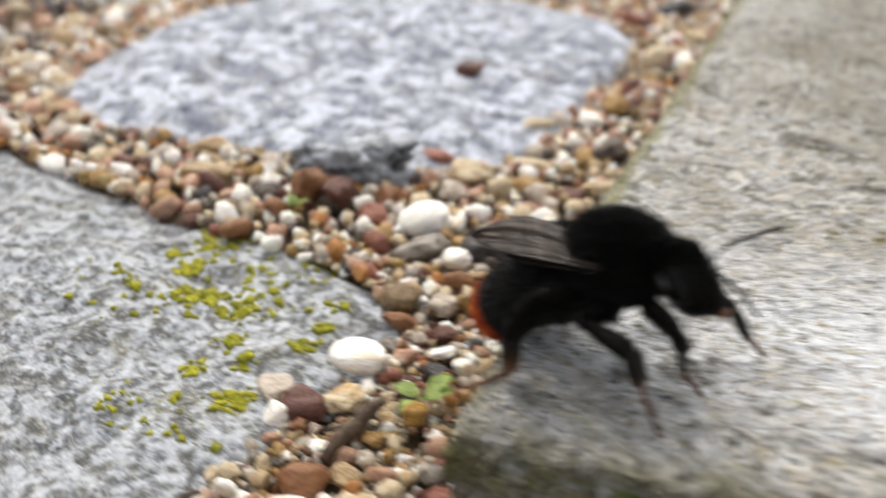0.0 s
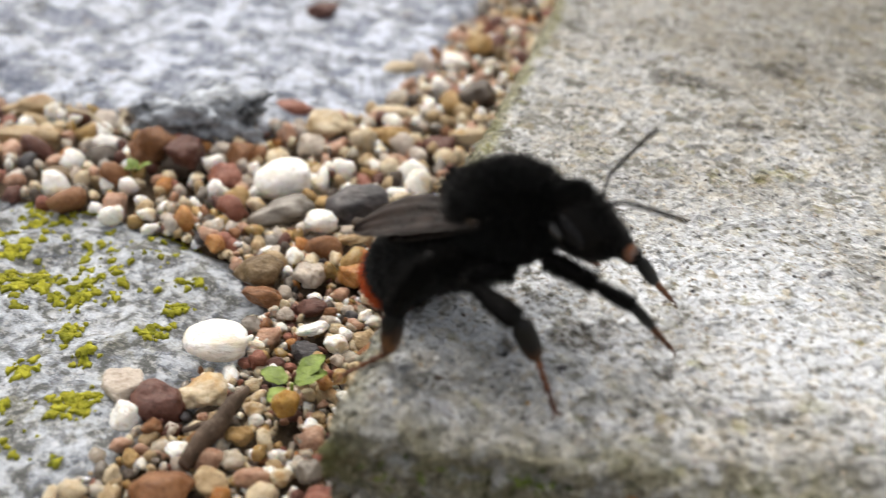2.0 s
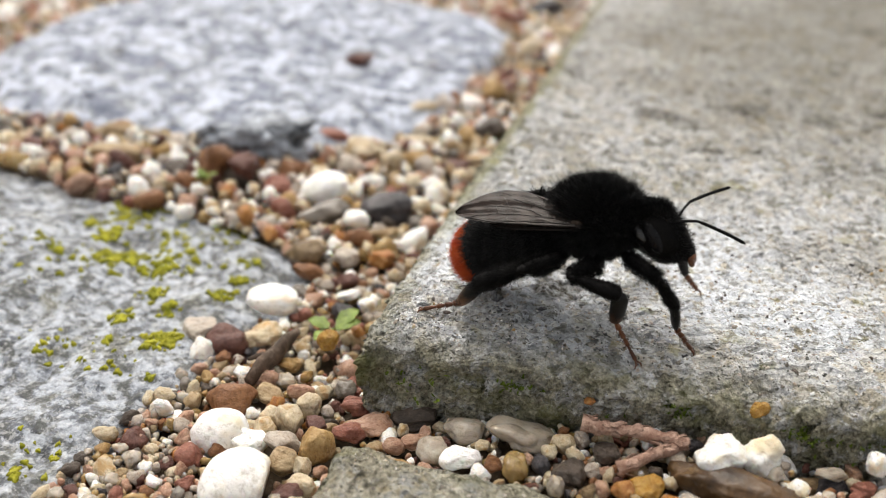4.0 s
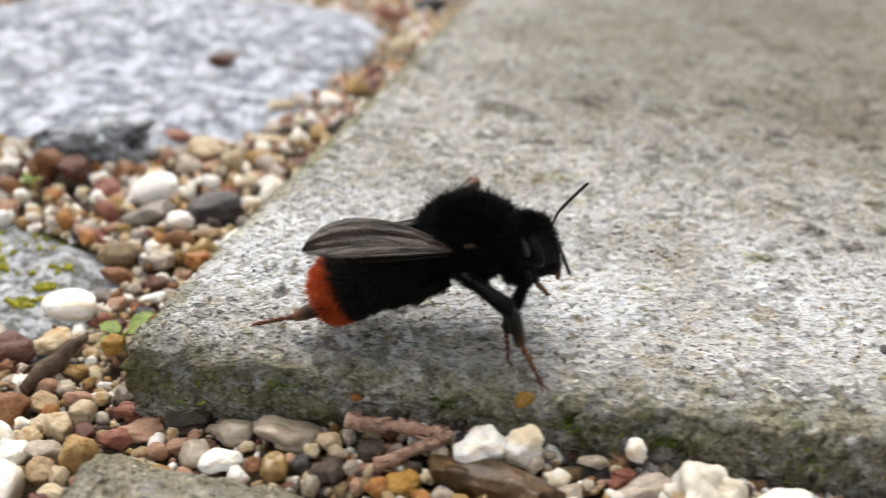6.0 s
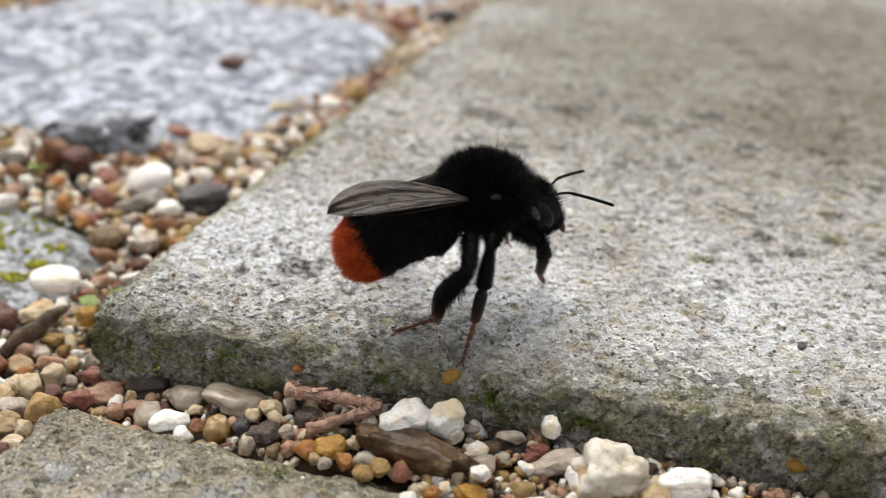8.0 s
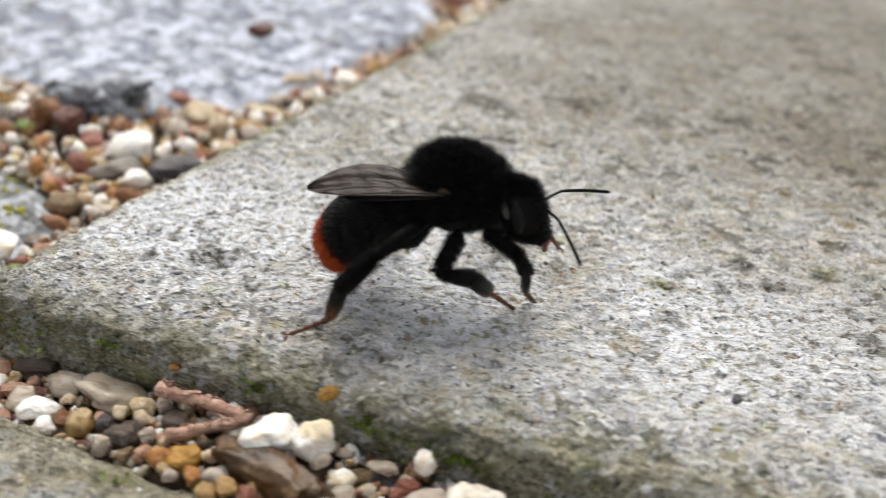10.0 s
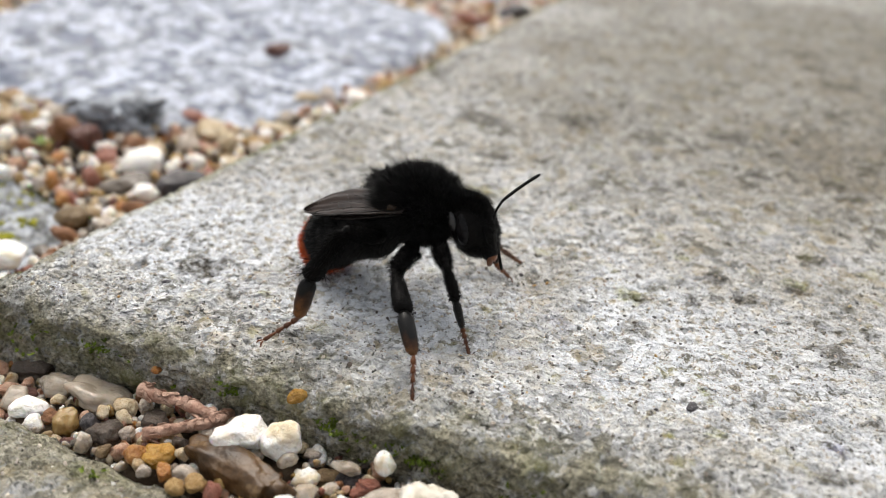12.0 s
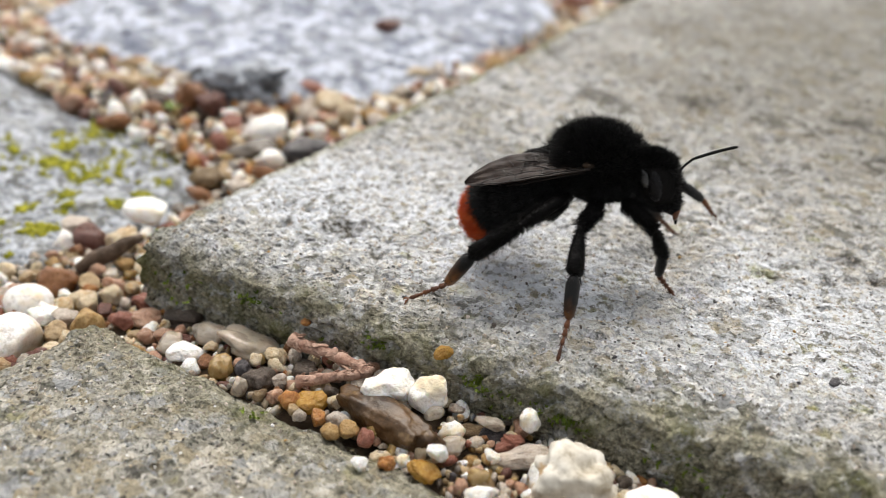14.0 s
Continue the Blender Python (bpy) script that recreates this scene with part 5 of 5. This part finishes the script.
def leg_fur(length, r0, r1, count, hair, flat=0.75, width=0.02, back=None):
    """Hairs round a limb; back: only on the side away from the head."""
    k = rng.uniform(0.05, 0.98, count)
    a = rng.uniform(0, 2 * math.pi, count) if back is None else rng.normal(back, 0.5, count)
    r = r0 + (r1 - r0) * k
    n = np.stack([0 * k, np.cos(a), np.sin(a)], -1)
    p = np.stack([length * k, r * np.cos(a) * flat, r * np.sin(a)], -1)
    return hairs(p, n, hair, (0.6, 0, 0), 0.25, width, rng)


def leg(kind, side):
    f, t, b, s = LEGS[kind]
    wide, foot_wide = BROAD[kind]
    thigh = tube([(0, 0, 0), (0.25 * f, 0, 0.12), (0.6 * f, 0, 0.1), (0.92 * f, 0, 0), (f, 0, 0), (f + 0.25, 0, 0)], [0.55, 0.8, 0.74, 0.56, 0.45, 0.2], 14, 0.85)
    me = mesh("leg", *join(thigh, leg_fur(f, 0.75, 0.5, 1500, 0.75)), ("body_chitin",))
    ob = part("leg", me, bee, f"black hairy {kind} leg")
    shin = tube([(-0.2, 0, 0), (0.0, 0, 0), (0.15 * t, 0, 0), (0.5 * t, 0, 0), (0.8 * t, 0, 0), (0.95 * t, 0, 0), (t, 0, 0)],
                [0.15, 0.34, 0.45, 0.3 + 0.55 * wide, wide * 0.95, wide * 0.92, wide * 0.6], 16, 0.74)
    coat = [leg_fur(t * 0.95, 0.4, wide * 0.9, 900, 0.46, 0.74)]
    if kind == "hind":
        coat += [leg_fur(t * 0.95, 0.6, wide * 0.95, 150, 1.7, 0.6, 0.024, math.pi / 2), leg_fur(t * 0.95, 0.6, wide * 0.95, 130, 1.5, 0.6, 0.024, -math.pi / 2), leg_fur(t * 0.6, 0.5, wide * 0.8, 800, 0.8, 0.6)]
    spur = [tube([(t * 0.97, 0.25 * g, -wide * 0.5), (t + 0.7, 0.35 * g, -wide * 0.9)], [0.07, 0.015], 5) for g in (-1, 1)]
    tibia = part("tibia", mesh("tibia", *join(shin, *spur, *coat), ("body_chitin",)), ob, "flattened black shin edged with bristles")
    # the broad joint: black above, brown at its end
    wheel = [(-0.12, 0.3), (0.06 * b, foot_wide * 0.7), (0.2 * b, foot_wide), (0.6 * b, foot_wide * 0.95), (0.9 * b, foot_wide * 0.72), (b, 0.3)]
    bv, bq = tube([(x, 0, 0) for x, _ in wheel], [w for _, w in wheel], 14, 0.7)
    hv, hq = leg_fur(b * 0.95, foot_wide * 0.9, foot_wide * 0.75, 420, 0.28, 0.55)
    basitarsus = part("basitarsus", mesh("basitarsus", *join((bv, bq), (hv, hq)), ("hind_foot" if kind == "hind" else "foot", "fur"), [0] * len(bq) + [1] * len(hq)), ob, "broad first foot joint shading to amber")
    beads, x = [], 0.0
    for i in range(4):
        w = s * (0.21 if i < 3 else 0.37)
        r = 0.3 - 0.03 * i
        beads.append(tube([(x - 0.05, 0, 0), (x + 0.3 * w, 0, 0.02), (x + 0.8 * w, 0, 0.02), (x + w, 0, 0)], [r * 0.55, r * 0.8, r * 1.12, r * 0.5], 10, 0.85))
        if i < 3:
            for g in (-1, 1):
                beads.append(tube([(x + 0.8 * w, 0.16 * g, -0.1), (x + 1.1 * w, 0.34 * g, -0.3)], [0.05, 0.01], 4))
        x += w
    for g in (-1, 1):
        beads.append(tube([(x - 0.1, 0, 0), (x + 0.32, 0.28 * g, 0.1), (x + 0.55, 0.44 * g, -0.1), (x + 0.6, 0.46 * g, -0.28)], [0.11, 0.09, 0.06, 0.015], 6))
    tarsus = part("tarsus", mesh("tarsus", *join(*beads, leg_fur(s * 0.85, 0.22, 0.18, 90, 0.22, 0.85)), ("amber_chitin",)), ob, "reddish-brown jointed foot with claws")
    return ob, tibia, basitarsus, tarsus


WALKERS = {(kind, side): leg(kind, side) for side in (-1, 1) for kind in LEGS}

# ---- how the bee walks ----
# seconds, thorax x, y, z, yaw, pitch (nose up), roll, abdomen's pitch against the thorax, head's turn and nod
BEE_ROWS = [
    (0, 8.2, 14.2, 10.2, -8.7, 14, 0, -20, -0.3, -3.4),
    (0.5, 8.7, 14.6, 10, -13.8, 10.3, 0, -22.6, -0.5, -1),
    (1, 8.8, 12.1, 10.8, -21.8, 19.1, 0, -15.1, 0.2, -6.6),
    (1.5, 9.4, 12.8, 11.5, -19.4, 22, 0, -16.3, -0.6, -5.2),
    (2, 8.5, 14.9, 10.6, -13.3, 23.8, 0, -13.3, 0.1, -7),
    (2.5, 11.3, 13.8, 9.8, -7.5, 13.8, 0, -13.6, 0.2, -3.6),
    (3, 12.9, 11.6, 11.3, -15.8, 19, 0, -9.3, -0.2, -6.3),
    (3.2, 12.9, 11.6, 11.3, -15.8, 19, 0, -9.3, -0.2, -6.3),
    (5.3, 27.1, 12, 9.5, 9.4, 6.7, 0, -6, 0.2, 1.6),
    (5.5, 27.1, 12, 9.5, 9.4, 6.7, 0, -6, 0.2, 1.6),
    (6, 28.5, 12.1, 9.4, 22, 3.9, 0, -12.3, 2, 4.1),
    (6.5, 29, 13.9, 9.3, 15, 5.8, 0, -11.9, 0.9, 5.4),
    (7, 31.6, 15.1, 11.3, 29.1, -0.9, 0, -17, 2.8, -10.9),
    (7.5, 34.4, 13.8, 12.9, 39.4, -8.1, 0, -23.6, 9.7, -20.3),
    (7.7, 34.4, 13.8, 12.9, 39.4, -8.1, 0, -23.6, 9.7, -20.3),
    (9.8, 39.9, 19.7, 12.9, 13.1, 0.9, 0, -32.1, -2.2, 1.8),
    (10, 39.9, 19.7, 12.9, 13.1, 0.9, 0, -32.1, -2.2, 1.8),
    (10.5, 39.9, 16.2, 13.1, -5.3, 2.2, 0, -35.1, -1.5, -6.2),
    (11, 39.1, 17.4, 12.3, -12, 4.1, 0, -26.9, 0.8, -4.9),
    (11.5, 39, 18.8, 12, -9.7, 10.3, 0, -17.5, 2, -5.4),
    (12, 37.4, 22.9, 10.4, 0, 9.1, 0, -21.5, 0.2, 12.6),
    (12.5, 36.8, 23, 11.1, 0.3, 8.3, 0, -27.2, -0.2, 20.1),
    (13, 35.2, 27.7, 10, 6.5, 12.7, 0, -24.6, 0, 19.2),
    (13.5, 37.9, 24.3, 11.6, 13.5, 9.3, 0, -26.9, 1, 15.8),
    (14, 41, 22.9, 12.8, 18.3, 3.6, 0, -29.4, 0.4, 8),
]
# seconds and the place of each foot
FEET = {
    ("hind", -1): [(0, -1.8, 6.1, -0.6), (2.62, -1.8, 6.1, -0.6), (2.88, -0.6, 7.9, -0.6), (3.2, -0.6, 7.9, -0.6), (3.6, 3, 7, 0), (4.3, 3, 7, 0), (5, 9.5, 6.7, 0), (5.3, 9.5, 6.3, 0), (6.12, 9.5, 6.3, 0), (6.38, 9.3, 7.9, 0), (6.62, 9.3, 7.9, 0), (6.88, 14.4, 8.9, 0), (7.12, 14.4, 8.9, 0), (7.38, 28.9, 7.5, 0), (7.7, 28.9, 7.5, 0), (9.8, 29.1, 8, 0), (14, 29.1, 8, 0)],
    ("middle", -1): [(0, 14.3, 6.3, 0), (3.2, 14.3, 6.3, 0), (3.8, 24, 5.5, 0), (4.5, 24, 5.5, 0), (5.1, 36.8, 5, 0), (5.3, 36.8, 4.5, 0), (7.7, 36.8, 4.5, 0), (8.6, 35.3, 5, 0), (9.4, 45.4, 22.8, 0), (9.8, 45.3, 22.8, 0), (10.62, 45.3, 22.8, 0), (10.88, 34.3, 19.4, 4), (11.12, 34.3, 19.4, 4), (11.38, 41.6, 10.5, 0.3), (11.62, 41.6, 10.5, 0.3), (11.88, 45.5, 7.6, 0), (14, 45.5, 7.6, 0)],
    ("fore", -1): [(0, 16.5, 12, 0.5), (0.12, 16.5, 12, 0.5), (0.38, 19.3, 8.7, 0), (0.62, 19.3, 8.7, 0), (0.88, 20.6, 15.6, 0), (1.12, 20.6, 15.6, 0), (1.38, 18.3, 8.4, 0), (1.62, 18.3, 8.4, 0), (1.88, 23.3, 15.3, 0), (2.62, 23.3, 15.3, 0), (2.88, 22.2, 10.6, 0), (3.2, 22.2, 10.6, 0), (3.7, 28, 8.8, 0), (4.5, 30, 10, 0), (5.2, 33, 11.3, 0), (5.3, 33.6, 9.3, 0), (5.62, 33.6, 9.3, 0), (5.88, 33.3, 7.3, 0), (6.12, 33.3, 7.3, 0), (6.38, 35.4, 12.6, 0), (6.62, 35.4, 12.6, 0), (6.88, 44.6, 22.2, 3.4), (7.12, 44.6, 22.2, 3.4), (7.38, 40.8, 22.6, 0), (7.7, 40.8, 22.6, 0), (8.7, 40.4, 21.8, 0), (9.4, 46.9, 24.8, 0), (9.8, 46.8, 24.8, 0), (10.12, 46.8, 24.8, 0), (10.38, 42.7, 22.8, 0), (10.62, 42.7, 22.8, 0), (10.88, 44.8, 16.7, 0), (11.12, 44.8, 16.7, 0), (11.38, 46.7, 16.4, 0), (12.12, 46.7, 16.4, 0), (12.38, 39.8, 21, 0.8), (12.62, 39.8, 21, 0.8), (12.88, 39.6, 28.1, 1.5), (13.12, 39.6, 28.1, 1.5), (13.38, 44.9, 31.1, 2), (13.62, 44.9, 31.1, 2), (13.88, 49.9, 25.2, 0), (14, 49.9, 25.2, 0)],
    ("fore", 1): [(0, 20.6, 20.7, 0), (0.5, 20.6, 20.7, 0), (1.62, 20.6, 20.7, 0), (1.88, 22.9, 22.3, 0), (2.12, 22.9, 22.3, 0), (2.38, 20.4, 14, 0), (2.62, 20.4, 14, 0), (2.88, 19.1, 18.1, 0.4), (3.2, 19.1, 18.1, 0.4), (3.8, 27, 19, 0), (4.6, 33, 19.5, 0), (5.3, 35.5, 19.4, 0), (6, 35.3, 19.8, 0), (7.12, 35.3, 19.8, 0), (7.38, 33.2, 27.3, 0), (7.7, 33.2, 27.3, 0), (8.5, 38, 29, 0), (9.3, 48.2, 36, 0), (9.8, 47.8, 36.4, 0), (10.12, 47.8, 36.4, 0), (10.38, 47.7, 25.4, 0), (11.62, 47.7, 25.4, 0), (11.88, 44.4, 30.3, 1), (12.12, 44.4, 30.3, 1), (12.38, 44.2, 34.7, 0), (13.12, 44.2, 34.7, 0), (13.38, 49.5, 31.9, 0), (13.62, 49.5, 31.9, 0), (13.88, 51.4, 37.9, 4), (14, 51.4, 37.9, 4)],
    ("middle", 1): [(0, 14, 27, 0), (1.3, 14, 27, 0), (1.45, 24.1, 28.2, 4), (1.62, 24.1, 28.2, 4), (1.9, 15, 26.5, 0), (3.2, 15, 26.5, 0), (3.9, 24, 25, 0), (5, 30, 24, 0), (5.7, 30, 24, 0), (5.95, 26.3, 24.4, 8.5), (6.12, 26.3, 24.4, 8.5), (6.38, 34.6, 31.6, 5.5), (6.6, 34.6, 31.6, 5.5), (6.85, 33, 28.5, 0), (8.4, 33, 28.5, 0), (9.3, 40, 36, 0), (10.7, 40, 35.5, 0), (10.95, 44.4, 33.9, 5), (11.12, 44.4, 33.9, 5), (11.38, 44.8, 33.4, 1), (11.62, 44.8, 33.4, 1), (11.88, 44, 35.3, 0), (12.12, 44, 35.3, 0), (12.38, 45.1, 38.6, 0), (13.1, 45.1, 38.6, 0), (13.4, 45.5, 38, 0), (14, 45.5, 38, 0)],
    ("hind", 1): [(0, -1, 26, 0), (3.2, -0.5, 25.5, 0), (3.9, 9, 23, 0), (4.7, 9, 23, 0), (5.3, 15, 21, 0), (6.6, 15, 20.5, 0), (7.1, 18, 25, 0), (7.7, 18, 26, 0), (8.6, 18, 26, 0), (9.3, 25, 31, 0), (10.4, 25, 31, 0), (10.8, 24, 31, 0), (14, 24, 33, 0)],
}
# seconds, turn (to the left) and rise of each antenna in degrees, in the head's space
ANTENNA_ROWS = {
    -1: [(0, 60, -45), (0.9, 60, -45), (1.4, -20, 2), (1.7, -20, 2), (2.2, 60, -45), (3.2, 60, -45), (5.5, -66, 16), (6, -94, 15), (6.5, -70, 14), (7, -57, 21), (7.5, -72, 26), (10, -15, -42), (10.5, -69, -20), (11, -62, 8), (11.4, 92, -50), (14, 94, -52)],
    1: [(0, 34, 21), (0.5, 47, 33), (1, 55, 26), (1.5, 59, 29), (2, 40, 34), (2.5, 53, 36), (3, 61, 26), (5.5, 37, -3), (6, 34, 36), (6.5, 45, 32), (7, 40, 9), (7.5, 20, -3), (10, 31, 10), (10.5, 23, -10), (11, 44, 8), (11.5, 34, 18), (12, 57, 45), (12.5, 65, 30), (13, 31, 59), (13.5, 44, 40), (14, 27, 31)],
}
# seconds, pitch, slope and inward turn of the folded wings, and how far they are drawn ahead
WING_ROWS = [(0, 7.9, -24, 4, 1.5), (0.5, -4.6, -24, 4, 1.6), (1, 0.3, -24, 4, 1.3), (1.5, 4.3, -24, 4, 2.4), (2, 1.4, -24, 4, 1.3), (2.5, 0.6, -24, 4, 1.4), (3, 4.1, -24, 4, 2.1), (5.5, 8, -26, 0, -0.3), (6, 5.6, -26, 0, -1), (6.5, 2.7, -26, 0, -0.4), (7, 1, -26, 0, -1.6), (7.5, -7.8, -20, 0, -3.1), (10, -7.4, -20, 3, 0.5), (10.5, -7, -20, 3, 2.4), (11, -5.1, -20, 3, 2.6), (11.5, -5.2, -20, 3, 2), (12, -6.7, -20, 3, 1.9), (12.5, -12, -20, 3, 2.3), (13, -11.3, -20, 3, 1.4), (13.5, -11.7, -20, 3, 2.1), (14, -14.1, -20, 3, 0.8)]


def glide(rows, t):
    """Values at t, eased between the rows."""
    if t <= rows[0][0]:
        return np.array(rows[0][1:], float)
    for a, b in zip(rows, rows[1:]):
        if t <= b[0]:
            k = (t - a[0]) / (b[0] - a[0])
            k = k * k * (3 - 2 * k) if b[0] - a[0] < 0.45 else k
            return np.array(a[1:], float) * (1 - k) + np.array(b[1:], float) * k
    return np.array(rows[-1][1:], float)


def foot_at(rows, t):
    p = glide(rows, t)
    for a, b in zip(rows, rows[1:]):
        if a[0] < t < b[0]:
            far = math.dist(a[1:3], b[1:3])
            if far > 2.5:
                p[2] += min(3.0, far * 0.25) * math.sin(math.pi * (t - a[0]) / (b[0] - a[0]))
    return Vector(p)


def along(origin, ahead, pole):
    """The pose of a limb that runs along x from origin, its z towards pole."""
    x = ahead.normalized()
    y = pole.cross(x).normalized()
    z = x.cross(y)
    return Matrix.Translation(origin * U) @ Matrix((x, y, z)).transposed().to_4x4()


def joint(a, b, la, lb, pole):
    """Where the joint lies between two bones from a to b, bent towards pole."""
    way = (b - a).normalized()
    d = min(max((b - a).length, abs(la - lb) + 0.2), (la + lb) * 0.997)
    k = (la * la - lb * lb + d * d) / (2 * d)
    side_way = (pole - way * pole.dot(way)).normalized()
    return a + way * k + side_way * math.sqrt(max(0.01, la * la - k * k))


# the way each kind of knee points (ahead, outwards, up) on the right and on the left, and how steeply the thin foot comes down
POLES = {"fore": (0.3, 0.55, 0.7), "middle": (-0.5, 0.85, 0.55), "hind": (-0.25, 1.1, 0.35)}
FAR_POLES = {"fore": (0.3, 0.55, 0.1), "middle": (-0.9, 0.3, 0.0), "hind": (-0.9, 0.3, 0.0)}
DROPS = {"fore": 48, "middle": 40, "hind": 20}


def bend_leg(kind, side, body, foot):
    """Thigh, shin, broad joint and foot poses in the world, in metres, for a foot that stands at a place in mm."""
    f, t, b, s = LEGS[kind]
    hx, hy, hz = HIPS[kind]
    hip = body @ (Vector((hx, hy * side, hz)) * U) / U
    turned = body.to_3x3()
    flat = Vector((foot.x - hip.x, foot.y - hip.y, 0)).normalized()
    drop = radians(DROPS[kind])
    toe = foot - (flat * math.cos(drop) - Vector((0, 0, math.sin(drop)))) * s
    over = (toe - hip).length - (f + t + b) * 0.97
    if over > 0:
        back = (toe - hip).normalized() * over
        toe, foot = toe - back, foot - back
    away = (toe - hip).length
    px, py, pz = (POLES if side < 0 else FAR_POLES)[kind]
    pole = turned @ Vector((px, py * side, pz))
    shank = min(0.985 * (t + b), max(0.8 * (t + b), away + 0.3 * f))
    knee = joint(hip, toe, f, shank, pole)
    out = turned @ Vector((0, side, 0))
    ankle = joint(knee, toe, t, b, Vector((0, 0, 1)) + out * 0.4 - (turned @ Vector((1, 0, 0))) * (0.8 if kind == "hind" else 0))
    up = Vector((0, 0, 1)) + flat * 0.6
    pole = pole + Vector((0, 0, 0.01))
    return along(hip, knee - hip, pole), along(knee, ankle - knee, pole), along(ankle, toe - ankle, pole), along(toe, foot - toe, up)


def motions():
    times = [k / 10 for k in range(141)]
    paths = {"bee": [], "abdomen": [], "head": []}
    limbs = {key: ([], [], [], []) for key in WALKERS}
    for t in times:
        x, y, z, yaw, pitch, roll, belly, turn, nod = glide(BEE_ROWS, t)
        body = place(x, y, z, roll, -pitch, yaw)
        paths["bee"].append((t, body))
        paths["abdomen"].append((t, place(*WAIST, 0, belly, 0)))
        paths["head"].append((t, HEAD @ pose(0, 0, 0, 0, nod, turn)))
        inverse = body.inverted()
        for key in WALKERS:
            thigh, *lower = bend_leg(*key, body, foot_at(FEET[key], t))
            for rows, m in zip(limbs[key], [inverse @ thigh] + [thigh.inverted() @ m for m in lower]):
                rows.append((t, m))
    for ob, rest in WINGS:
        walk(ob, [(t, rest(*glide(WING_ROWS, t))) for t in times])
    walk(bee, paths["bee"])
    walk(abdomen, paths["abdomen"])
    walk(head, paths["head"])
    for key, limb in WALKERS.items():
        for ob, rows in zip(limb, limbs[key]):
            walk(ob, rows)
    for side, ob in ANTENNAE.items():
        walk(ob, [(t, place(1.75, 0.6 * side, 0.7, 0, 0, 0) @ pose(0, 0, 0, 0, -glide(ANTENNA_ROWS[side], t)[1], glide(ANTENNA_ROWS[side], t)[0])) for t in times])


motions()
